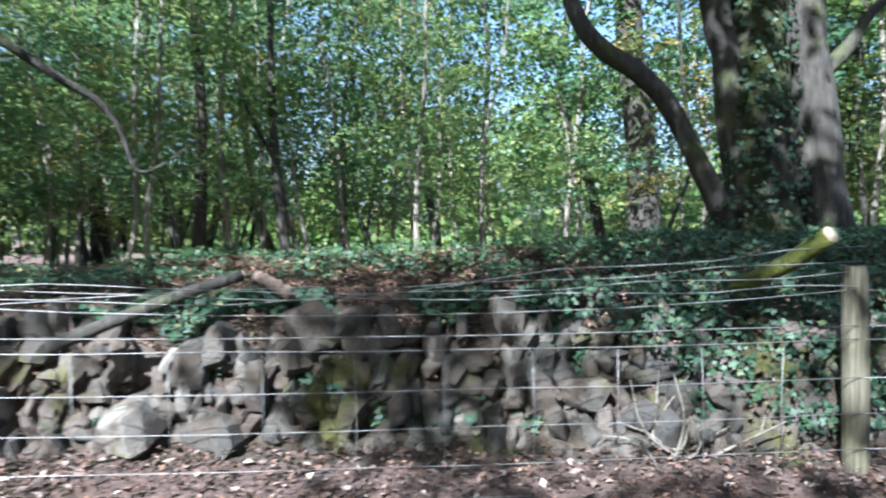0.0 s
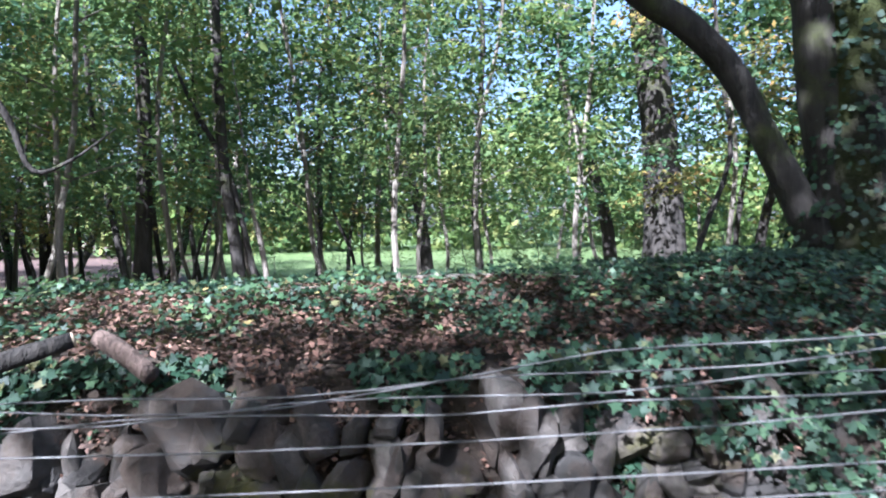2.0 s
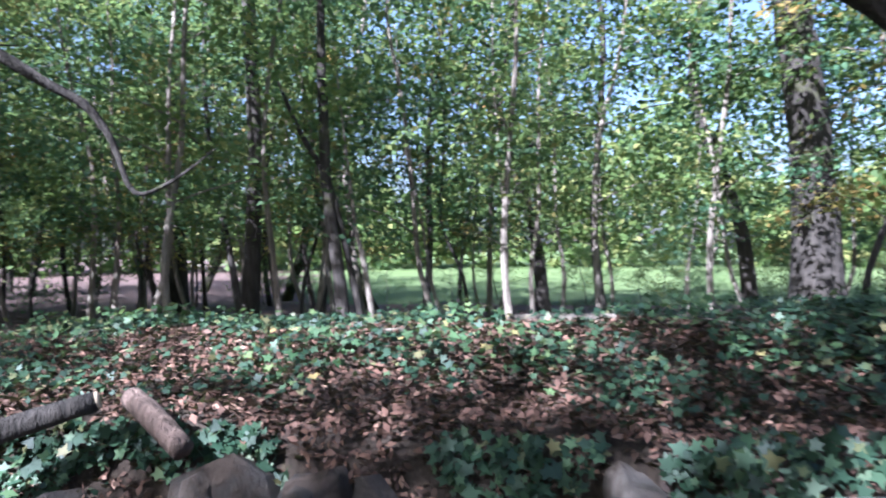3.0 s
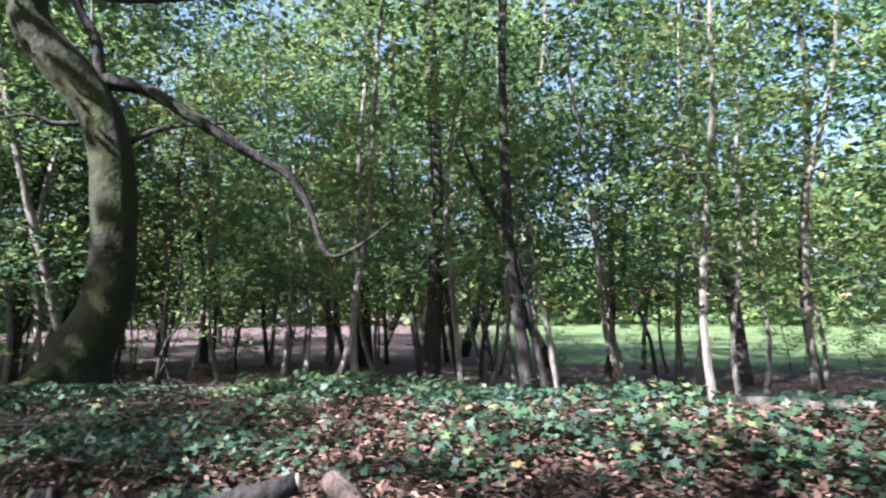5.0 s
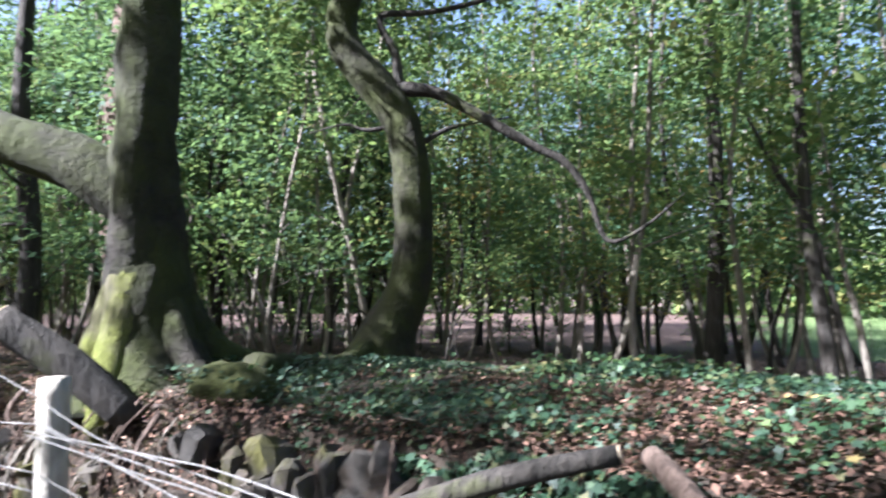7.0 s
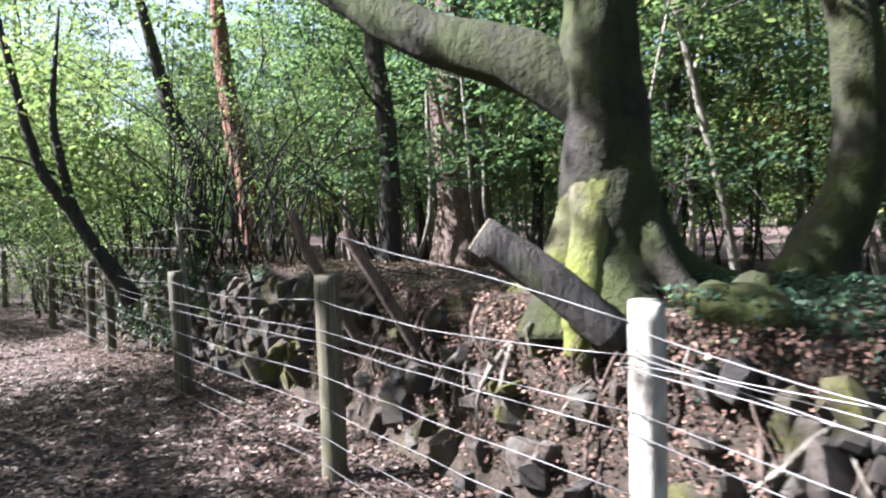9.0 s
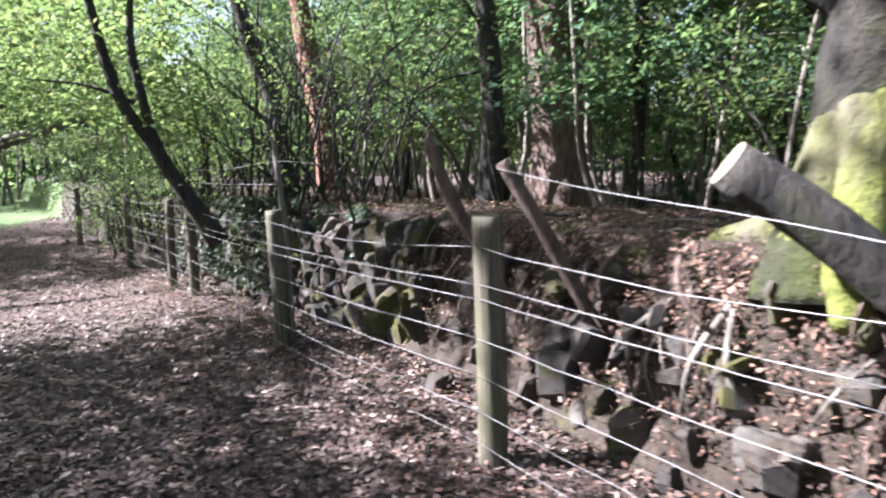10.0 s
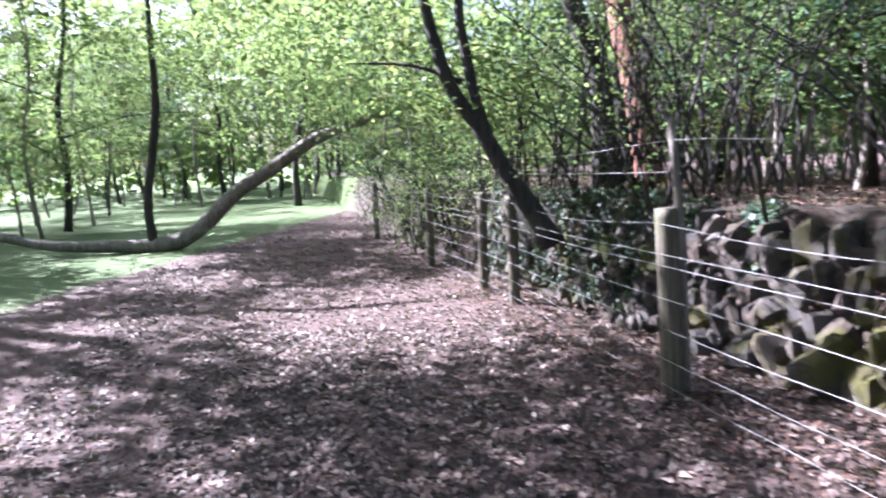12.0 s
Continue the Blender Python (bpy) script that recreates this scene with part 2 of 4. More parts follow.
def tube(pts, seg=10, n=4, lump=0.08, flare=0.0, seed=0, origin=(0, 0, 0), ribs=0.0):
    """A tapered limb swept along control points, lumpy, with buttress ribs near its foot if flare is given."""
    c = curve_points(pts, n)
    verts, faces = [], []
    up = Vector((0.3, 1, 0.1)).normalized()
    m = len(c)
    for i in range(m):
        a = Vector(c[min(i + 1, m - 1)][:3]) - Vector(c[max(i - 1, 0)][:3])
        a.normalize()
        u = a.cross(up)
        u = u.normalized() if u.length > 0.05 else a.orthogonal().normalized()
        w = a.cross(u)
        r0 = max(c[i][3], 0.002)
        for k in range(seg):
            th = 2 * math.pi * k / seg
            d = u * math.cos(th) + w * math.sin(th)
            q = Vector(c[i][:3]) + d * r0
            nz = noise.noise(q * 3.1 + Vector((seed, 0, 0))) + 0.5 * noise.noise(q * 8 + Vector((0, seed, 0)))
            r = r0 * (1 + lump * nz)
            f = i / (m - 1)
            if flare:
                r *= 1 + flare * max(0, 1 - f * 5) ** 1.6 * (0.75 + 0.5 * math.sin(3 * th + seed) + 0.25 * math.sin(5 * th))
            if ribs:
                r *= 1 + ribs * math.sin(4 * th + seed + 1.5 * f)
            verts.append(Vector(c[i][:3]) + d * r - Vector(origin))
        if i:
            for k in range(seg):
                k2 = (k + 1) % seg
                faces.append(((i - 1) * seg + k, (i - 1) * seg + k2, i * seg + k2, i * seg + k))
    faces.append(tuple(reversed(range(seg))))
    faces.append(tuple(range((m - 1) * seg, m * seg)))
    return verts, faces


def limb(name, pts, mat, parent, seg=10, label="", **kw):
    o = parent.location if parent else Vector((0, 0, 0))
    v, f = tube(pts, seg, origin=o, **kw)
    return add_mesh(name, v, f, mat, parent, True, label)


DIAMOND = ((-0.5, 0.0, 0), (0.0, 0.5, 1), (0.5, 0.0, 0), (0.0, -0.5, 1))
LOBED = ((-0.26, 0.0, 0), (-0.44, 0.36, 1), (-0.12, 0.3, 0.6), (0.06, 0.58, 1), (0.2, 0.2, 0.3), (0.62, 0.0, 0), (0.2, -0.2, 0.3), (0.06, -0.58, 1), (-0.12, -0.3, 0.6), (-0.44, -0.36, 1))


def leaf_cloud(name, pos, nrm, size, mat, parent=None, wide=0.55, rng=None, label="", outline=DIAMOND):
    """Many small folded leaves in one mesh: places, facing and size for each."""
    rng = rng or np.random.default_rng(1)
    n = len(pos)
    nrm = nrm / np.linalg.norm(nrm, axis=1, keepdims=True)
    a = np.cross(nrm, rng.normal(size=(n, 3)))
    a /= np.linalg.norm(a, axis=1, keepdims=True)
    b = np.cross(nrm, a)
    s = np.asarray(size).reshape(-1, 1) * np.ones((n, 1))
    curl = rng.uniform(-0.05, 0.22, (n, 1))
    k = len(outline)
    v = np.empty((n, k, 3))
    for j, (p, q, up) in enumerate(outline):
        v[:, j] = pos + a * s * p + b * s * wide * q + nrm * s * curl * up
    me = bpy.data.meshes.new(name)
    me.vertices.add(k * n)
    me.vertices.foreach_set("co", v.ravel())
    me.loops.add(k * n)
    me.loops.foreach_set("vertex_index", np.arange(k * n, dtype=np.int32))
    me.polygons.add(n)
    me.polygons.foreach_set("loop_start", np.arange(0, k * n, k, dtype=np.int32))
    me.update(calc_edges=True)
    me.materials.append(mat)
    ob = new(name, me)
    if parent:
        ob.parent = parent
    if label:
        ob["label"] = label
    return ob


def sprays(rng, centres, per, spread, flat=0.18, tilt=0.45):
    """Leaf places and facings: flat sprays of leaves round each centre."""
    n = len(centres)
    tiltv = rng.normal(size=(n, 3)) * tilt * np.array([1, 1, 0.3]) + np.array([0, 0, 1])
    tiltv /= np.linalg.norm(tiltv, axis=1, keepdims=True)
    off = rng.normal(size=(n, per, 3)) * np.array([1, 1, flat]) * spread
    k = (off * tiltv[:, None, :] * np.array([1, 1, 0])).sum(axis=2)
    off[:, :, 2] -= k
    pos = (centres[:, None, :] + off).reshape(-1, 3)
    nrm = (tiltv[:, None, :] + rng.normal(size=(n, per, 3)) * 0.42).reshape(-1, 3)
    return pos, nrm


# ---- lie of the land ----
WALL_X = (-40, -16, -12.5, -10.2, -8.6, -7.1, -6.2, -5.1, -4.2, -2.6, -1.0, 1.2, 4.0, 9.0, 40)
WALL_Y = (-12, -2.5, -1.0, -0.05, 0.62, 1.28, 1.62, 1.88, 2.12, 2.88, 3.07, 3.15, 3.5, 4.3, 9)


def wall_y(x):
    return float(np.interp(x, WALL_X, WALL_Y))


def wall_dir(x):
    d = Vector((0.6, wall_y(x + 0.3) - wall_y(x - 0.3), 0))
    return d.normalized()


def behind(x, y):
    """Distance behind the face of the bank wall; negative on the path's side."""
    return (y - wall_y(x)) * abs(wall_dir(x).x)


def foot_z(x):
    return float(np.interp(x, (-30, -12, -9.5, -7, -5, -2.5, 3), (-0.05, 0.0, 0.05, 0.14, 0.17, 0.27, 0.27)))


def top_z(x):
    return float(np.interp(x, (-30, -12, -9, -6, -4, -2, 4), (0.8, 0.95, 1.02, 1.1, 1.1, 1.03, 1.08)))


def crest(x):
    return float(np.interp(x, (-30, -10, -6, -4.2, -2.8, -0.7, 1.1, 5), (0.85, 1.0, 1.05, 1.1, 1.12, 1.19, 1.26, 1.32)))


def smooth(t):
    t = min(1, max(0, t))
    return t * t * (3 - 2 * t)


def ground_z(x, y):
    s = behind(x, y)
    bump_z = 0.03 * noise.noise(Vector((x * 0.9, y * 0.9, 0.3))) + 0.02 * noise.noise(Vector((x * 2.7, y * 2.7, 1.7)))
    if s < 0.0:
        return foot_z(x) * smooth((s + 2.0) / 1.9) + bump_z * (0.6 if s < -0.6 else 1.0)
    if s < 0.22:
        k = s / 0.22
        return foot_z(x) + (top_z(x) - foot_z(x)) * (0.15 + 0.85 * k) + bump_z * 1.5
    if s < 1.2:
        return top_z(x) + (crest(x) - top_z(x)) * smooth((s - 0.22) / 0.98) + bump_z * 2
    low = float(np.interp(s, (3, 5, 10, 15), (0.76, 0.7, 0.45, 0.32)))
    return low + (crest(x) - low) * (1 - smooth((s - 1.2) / 2.4)) + bump_z * (1.5 if s < 12 else 1.0)


def grass_part(x, y):
    s = behind(x, y)
    if s > 0.3:
        far = 14.5 if x > -7 else 14.5 + (-7 - x) * 1.8
        return smooth((y - far) / 2.5)
    # lawn on the far side of the track
    line = -5.9 - (x + 13.0) * 0.05 if x < -8 else -5.2
    return smooth((line - y) / 1.4 + 0.5) if x < -9 else 0.0


def make_ground():
    xs = np.unique(np.concatenate([np.arange(-16, 6.01, 0.14), np.arange(-40, -16, 0.8), np.arange(6, 40, 0.8), np.array([-400, -200, -110, -70, -52, 52, 70, 110, 200, 400])]))
    ss = np.unique(np.concatenate([np.arange(-4.5, -0.35, 0.22), np.arange(-0.35, 0.35, 0.07), np.arange(0.35, 5, 0.2), np.arange(5, 24, 0.7), np.arange(-24, -4.5, 0.8), np.array([-400, -160, -80, -45, -32, 30, 40, 60, 90, 160, 400])]))
    verts, cover = [], []
    for x in xs:
        for s in ss:
            y = wall_y(x) + s / abs(wall_dir(x).x)
            verts.append((x, y, ground_z(x, y)))
            sb = behind(x, y)
            cover.append((1.0 if -0.25 < sb < 3.2 else 0.0, grass_part(x, y), 0, 1))
    ny = len(ss)
    faces = [(i * ny + j, (i + 1) * ny + j, (i + 1) * ny + j + 1, i * ny + j + 1) for i in range(len(xs) - 1) for j in range(ny - 1)]
    ob = add_mesh("ground", verts, faces, GROUND)
    a = ob.data.color_attributes.new("cover", "FLOAT_COLOR", "POINT")
    a.data.foreach_set("color", np.array(cover, dtype=np.float32).ravel())
    return tagged(ob, "woodland floor of dry fallen leaves rising over an earth bank", "ground", kind="structure")


make_ground()


# ---- named trees ----
def pts(w, r):
    return [(*p, q) for p, q in zip(w, r)]


def crown_part(tree, seed, boxes, per, spread, size, mat, count, name="crown"):
    """Leaf sprays in ellipsoids (centre, half sizes), joined into one crown under a tree."""
    rng = np.random.default_rng(seed)
    cs = []
    for c, h in boxes:
        u = rng.normal(size=(count, 3))
        u /= np.linalg.norm(u, axis=1, keepdims=True)
        u *= rng.uniform(0.25, 1, (count, 1)) ** 0.6
        cs.append(np.array(c) + u * np.array(h))
    p, nn = sprays(rng, np.concatenate(cs), per, spread)
    return leaf_cloud(name, p - np.array(tree.location), nn, rng.uniform(0.7, 1.25, len(p)) * size, mat, tree, rng=rng)


def stout_beech():
    t = thing("beech_tree", (-4.05, 2.68, 1.05), "stout old beech with mossy buttressed trunk on the bank", "tree")
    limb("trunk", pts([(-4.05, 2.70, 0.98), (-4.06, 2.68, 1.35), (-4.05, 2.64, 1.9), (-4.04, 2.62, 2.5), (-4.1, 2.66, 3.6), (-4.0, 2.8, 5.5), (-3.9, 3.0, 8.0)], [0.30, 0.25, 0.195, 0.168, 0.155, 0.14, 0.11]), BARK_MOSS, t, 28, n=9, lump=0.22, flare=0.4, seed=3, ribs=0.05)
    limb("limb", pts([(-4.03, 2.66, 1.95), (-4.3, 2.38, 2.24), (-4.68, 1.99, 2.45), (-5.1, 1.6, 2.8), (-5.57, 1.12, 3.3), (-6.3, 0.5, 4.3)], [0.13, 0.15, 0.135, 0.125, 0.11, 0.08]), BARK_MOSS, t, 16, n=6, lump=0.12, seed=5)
    for k, (ang, far, r) in enumerate([(1.35, 1.1, 0.11), (0.3, 0.6, 0.08), (2.4, 0.8, 0.09), (3.5, 0.7, 0.1), (4.3, 0.3, 0.13), (5.2, 0.32, 0.12)]):
        c, q = math.cos(ang), math.sin(ang)
        row = []
        for d, up, rr in ((0.02, 0.8, 0.9), (0.13, 0.42, 1.05), (min(0.36, far * 0.8), 0.08, 0.85), (max(0.3, far * 0.9), 0.0, 0.6), (max(0.36, far), -0.06, 0.3)):
            x, y = -4.05 + c * d, 2.68 + q * d
            row.append((x, y, max(ground_z(x, y), 0.96) + up, r * rr))
        # path-side roots are painted lighter, standing in for the sun on them
        limb("root", row, BARK_LIGHTER if k in (3, 4, 5) else BARK_MOSS, t, 12, n=5, lump=0.25, seed=k)
    crown_part(t, 11, [((-4.2, 3.4, 6.4), (3.0, 2.2, 1.4)), ((-6.2, 1.6, 7.6), (2.2, 1.6, 0.9))], 26, 0.34, 0.12, LEAF_BRIGHT, 115)
    crown_part(t, 12, [((-6.4, 0.45, 4.5), (0.5, 0.4, 0.35))], 22, 0.2, 0.09, LEAF_BRIGHT, 22, "low_foliage")


def s_tree():
    t = thing("curved_tree", (-4.76, 4.58, 1.0), "mossy tree with S-curved trunk and a long drooping branch", "tree")
    limb("trunk", pts([(-4.78, 4.56, 0.92), (-4.71, 4.63, 1.24), (-4.59, 4.75, 1.64), (-4.57, 4.77, 2.33), (-4.63, 4.71, 2.89), (-4.80, 4.53, 3.25), (-4.97, 4.36, 3.56), (-4.98, 4.35, 3.85), (-4.89, 4.42, 4.30), (-4.79, 4.50, 6.01)], [0.279, 0.216, 0.167, 0.150, 0.142, 0.150, 0.133, 0.125, 0.113, 0.063]), BARK_MOSS, t, 18, n=5, lump=0.1, flare=0.3, seed=8)
    limb("branch", pts([(-4.71, 4.63, 3.20), (-4.45, 4.89, 3.16), (-4.21, 5.14, 2.97), (-3.93, 5.42, 2.73), (-3.75, 5.61, 2.59), (-3.63, 5.74, 2.35), (-3.53, 5.84, 1.98), (-3.35, 6.03, 2.07), (-3.12, 6.26, 2.34)], [0.068, 0.052, 0.046, 0.038, 0.033, 0.025, 0.018, 0.013, 0.005]), BARK_DARK, t, 8, lump=0.12, seed=2)
    limb("branch", pts([(-4.65, 4.68, 3.17), (-4.68, 4.66, 3.48), (-4.76, 4.58, 3.70), (-4.74, 4.59, 3.81), (-4.53, 4.81, 3.81), (-4.22, 5.12, 3.88), (-3.76, 5.60, 4.07)], [0.045, 0.038, 0.033, 0.029, 0.025, 0.018, 0.007]), BARK_DARK, t, 7, lump=0.15, seed=4)
    limb("branch", pts([(-4.58, 4.76, 2.71), (-4.35, 4.99, 2.88), (-4.03, 5.33, 2.95)], [0.027, 0.018, 0.005]), BARK_DARK, t, 6)
    limb("branch", pts([(-4.66, 4.68, 2.90), (-4.84, 4.50, 2.87), (-4.97, 4.37, 2.92), (-5.20, 4.18, 2.86)], [0.023, 0.017, 0.011, 0.005]), BARK_DARK, t, 6)
    limb("root", pts([(-4.75, 4.54, 1.19), (-4.39, 4.09, 1.10), (-3.99, 3.55, 1.15), (-3.58, 3.06, 1.19)], [0.108, 0.063, 0.054, 0.072]), BARK_MOSS, t, 9, lump=0.2, seed=6)
    crown_part(t, 12, [((-4.4, 5.2, 6.6), (2.6, 2.2, 1.3)), ((-3.6, 5.8, 4.6), (1.6, 1.4, 0.7)), ((-5.6, 4.4, 4.4), (1.0, 1.0, 0.6))], 26, 0.3, 0.095, LEAF_BRIGHT, 75)


def ivy_tree():
    t = thing("ivy_clad_tree", (1.9, 4.8, 1.2), "large ivy-clad tree with several stems on the bank", "tree")
    limb("stem", pts([(1.8, 4.8, 1.1), (1.78, 4.8, 1.99), (1.76, 4.8, 2.6), (1.78, 4.8, 3.2), (1.85, 4.9, 6)], [0.26, 0.2, 0.19, 0.18, 0.12]), BARK_MOSS, t, 18, lump=0.15, flare=0.5, seed=1, ribs=0.06)
    limb("stem", pts([(1.72, 4.75, 1.3), (1.6, 4.78, 2.0), (1.54, 4.77, 2.6), (1.45, 4.76, 3.01), (1.2, 4.8, 5)], [0.12, 0.114, 0.102, 0.098, 0.06]), BARK_DARK, t, 12, lump=0.12, seed=2)
    limb("stem", pts([(2.25, 4.82, 1.1), (2.19, 4.79, 1.78), (2.13, 4.79, 2.39), (2.08, 4.78, 2.98), (2.1, 4.8, 6)], [0.20, 0.169, 0.145, 0.129, 0.09]), BARK_DARK, t, 16, lump=0.14, flare=0.3, seed=3)
    limb("limb", pts([(2.12, 4.78, 2.4), (2.38, 4.8, 2.64), (2.56, 4.83, 2.9), (3.0, 4.9, 3.3)], [0.075, 0.05, 0.035, 0.02]), BARK_DARK, t, 8, seed=5)
    limb("limb", pts([(1.6, 4.76, 1.3), (1.32, 4.75, 1.88), (1.14, 4.73, 2.24), (0.92, 4.71, 2.49), (0.63, 4.68, 2.69), (0.43, 4.66, 3.02), (0.2, 4.7, 4.0)], [0.10, 0.073, 0.069, 0.069, 0.066, 0.061, 0.03]), BARK_DARK, t, 12, lump=0.12, seed=7)
    rng = np.random.default_rng(5)
    n = 2600
    th, z = rng.uniform(0, 2 * math.pi, n), 1.2 + rng.uniform(0, 1, n) ** 1.5 * 3.0
    r = np.interp(z, (1.2, 1.6, 2.2, 4.2), (0.46, 0.29, 0.21, 0.19)) + rng.uniform(0, 0.05, n)
    p = np.stack([1.79 + r * np.cos(th), 4.8 + r * np.sin(th), z], 1)
    nn = np.stack([np.cos(th), np.sin(th), 0.4 + 0 * th], 1) + rng.normal(size=(n, 3)) * 0.3
    leaf_cloud("ivy", p - np.array(t.location), nn, rng.uniform(0.03, 0.055, n), IVY, t, 0.8, rng)
    crown_part(t, 13, [((1.8, 5.0, 6.0), (2.6, 2.2, 1.7)), ((0.3, 5.0, 4.3), (1.2, 1.2, 0.7))], 26, 0.3, 0.10, LEAF, 80)


def plain_tree(name, label, w, r, mat, seg=12, seed=0, flare=0.3, crown=None, leaf=None, count=50, extra=(), cat="tree", size=0.1):
    z0 = ground_z(w[0][0], w[0][1]) if behind(w[0][0], w[0][1]) > 1.5 else w[0][2]
    t = thing(name, (w[0][0], w[0][1], z0 - 0.12), label, cat)
    limb("trunk", pts([(w[0][0], w[0][1], z0 - 0.2)] + w[1:], r), mat, t, seg, lump=0.12, flare=flare, seed=seed)
    for ew, er in extra:
        limb("branch", pts(ew, er), mat, t, 8, lump=0.15, seed=seed + 1)
    if crown:
        crown_part(t, 20 + seed, crown, 24, 0.3, size, leaf, count)
    return t


stout_beech()
s_tree()
ivy_tree()
plain_tree("oak_tree", "upright tree with ridged pinkish bark behind the bank", [(-10.32, 4.19, 0.6), (-10.35, 4.18, 1.7), (-10.37, 4.1, 2.7), (-10.37, 4.06, 4.2), (-10.4, 4.2, 7.5), (-10.4, 4.3, 11)], [0.41, 0.375, 0.355, 0.315, 0.24, 0.12], BARK_PINK, 26, 4, 0.3, [((-10.4, 4.5, 9.0), (3.2, 2.8, 2.4))], LEAF, 90)
plain_tree("slim_tree", "slim dark tree on the bank beside the wall", [(-8.73, 2.68, 0.97), (-8.72, 2.74, 1.87), (-8.73, 2.68, 2.79), (-8.76, 2.59, 3.67), (-8.72, 2.67, 6.76)], [0.13, 0.111, 0.105, 0.092, 0.047], BARK_DARK, 12, 5, 0.3, [((-8.75, 2.85, 6.8), (2.0, 1.8, 1.6))], LEAF, 60, [([(-8.73, 2.69, 2.67), (-8.43, 2.44, 2.81), (-8.14, 2.2, 3.08)], [0.03, 0.02, 0.008]), ([(-8.72, 2.72, 2.32), (-8.96, 2.2, 2.2), (-9.31, 1.73, 1.79)], [0.02, 0.013, 0.005])])
plain_tree("leaning_tree", "leaning tree with bare reddish bark above the bank", [(-12.3, 1.4, 0.8), (-12.45, 1.32, 1.7), (-12.7, 1.2, 2.6), (-12.95, 1.06, 3.7), (-13.0, 1.0, 4.4), (-13.0, 0.9, 6)], [0.19, 0.17, 0.16, 0.145, 0.13, 0.06], BARK_RED, 14, 6, 0.3, [((-13.0, 0.9, 6.2), (1.8, 1.6, 1.2))], LEAF, 60)
plain_tree("leaning_tree", "leaning tree with blackish bark on the ivied bank", [(-10.61, 0.65, 1.0), (-10.61, 0.64, 1.89), (-10.6, 0.56, 2.34), (-10.57, 0.36, 2.89), (-10.5, 0.0, 4.5)], [0.13, 0.116, 0.11, 0.098, 0.05], BARK_DARK, 14, 7, 0.3, [((-10.5, 0.0, 4.7), (1.6, 1.5, 1.1))], LEAF_BRIGHT, 60)
plain_tree("forked_tree", "dark forked tree leaning out over the path", [(-8.89, 0.05, 0.9), (-8.85, -0.28, 1.26), (-8.82, -0.48, 1.63), (-8.8, -0.68, 1.94), (-8.78, -0.79, 2.29), (-8.77, -0.86, 2.62), (-8.7, -1.1, 4)], [0.10, 0.07, 0.062, 0.055, 0.05, 0.043, 0.02], BARK_DARK, 12, 8, 0.2, [((-9.6, -1.2, 2.9), (1.5, 1.1, 0.55)), ((-10.6, -2.2, 3.3), (1.6, 1.5, 0.7)), ((-12.2, -2.6, 3.4), (1.6, 1.5, 0.8)), ((-9.8, -0.6, 2.1), (0.9, 0.6, 0.5))], LEAF_BRIGHT, 75, [([(-8.84, -0.34, 1.36), (-8.82, -0.48, 1.76), (-8.81, -0.56, 2.19), (-8.81, -0.6, 2.61), (-8.8, -0.5, 3.6)], [0.05, 0.049, 0.045, 0.036, 0.012]), ([(-8.8, -0.6, 2.0), (-8.8, -1.0, 2.15), (-8.8, -1.5, 2.2)], [0.02, 0.013, 0.005])], size=0.085)
plain_tree("thin_tree", "thin dark tree with twin stems among saplings", [(-2.62, 7.56, 0.9), (-2.67, 7.51, 1.35), (-2.74, 7.44, 2.07), (-2.76, 7.42, 2.8), (-2.77, 7.41, 3.4), (-2.76, 7.42, 4.45), (-2.7, 7.5, 8)], [0.07, 0.058, 0.053, 0.045, 0.04, 0.034, 0.015], BARK_DARK, 9, 9, 0.2, [((-2.8, 7.6, 6.0), (2.0, 1.8, 1.8))], LEAF, 70, [([(-2.47, 7.7, 0.6), (-2.57, 7.61, 1.25), (-2.72, 7.46, 2.12), (-2.91, 7.26, 2.6), (-3.07, 7.1, 3.1)], [0.037, 0.032, 0.028, 0.023, 0.01])])
plain_tree("woodland_tree", "straight grey-brown woodland tree", [(-4.33, 8.67, 0.86), (-4.26, 8.74, 2.42), (-4.28, 8.72, 4.06), (-4.31, 8.69, 5.42), (-4.3, 8.7, 10)], [0.10, 0.087, 0.081, 0.075, 0.04], BARK_DARK, 12, 10, 0.3, [((-4.3, 9, 7.5), (2.4, 2.2, 2.4))], LEAF, 80)
plain_tree("woodland_tree", "thick dark woodland tree with broken bare side twigs", [(2.01, 10.2, 0.87), (1.96, 10.2, 2.37), (1.83, 10.18, 3.77), (1.77, 10.17, 4.47), (1.7, 10.2, 10)], [0.27, 0.231, 0.21, 0.196, 0.1], BARK_DARK, 16, 14, 0.3, [((1.8, 10.4, 7.6), (3.0, 2.6, 2.4))], LEAF, 90)
plain_tree("sapling", "pale leaning sapling with light bark", [(-2.4, 7.81, 0.9), (-2.5, 7.71, 1.43), (-2.56, 7.65, 1.8), (-2.7, 7.6, 3.2)], [0.034, 0.028, 0.02, 0.008], BARK_PALE, 7, 15, 0.1, [((-2.7, 7.6, 2.8), (0.6, 0.6, 0.5))], LEAF, 14)

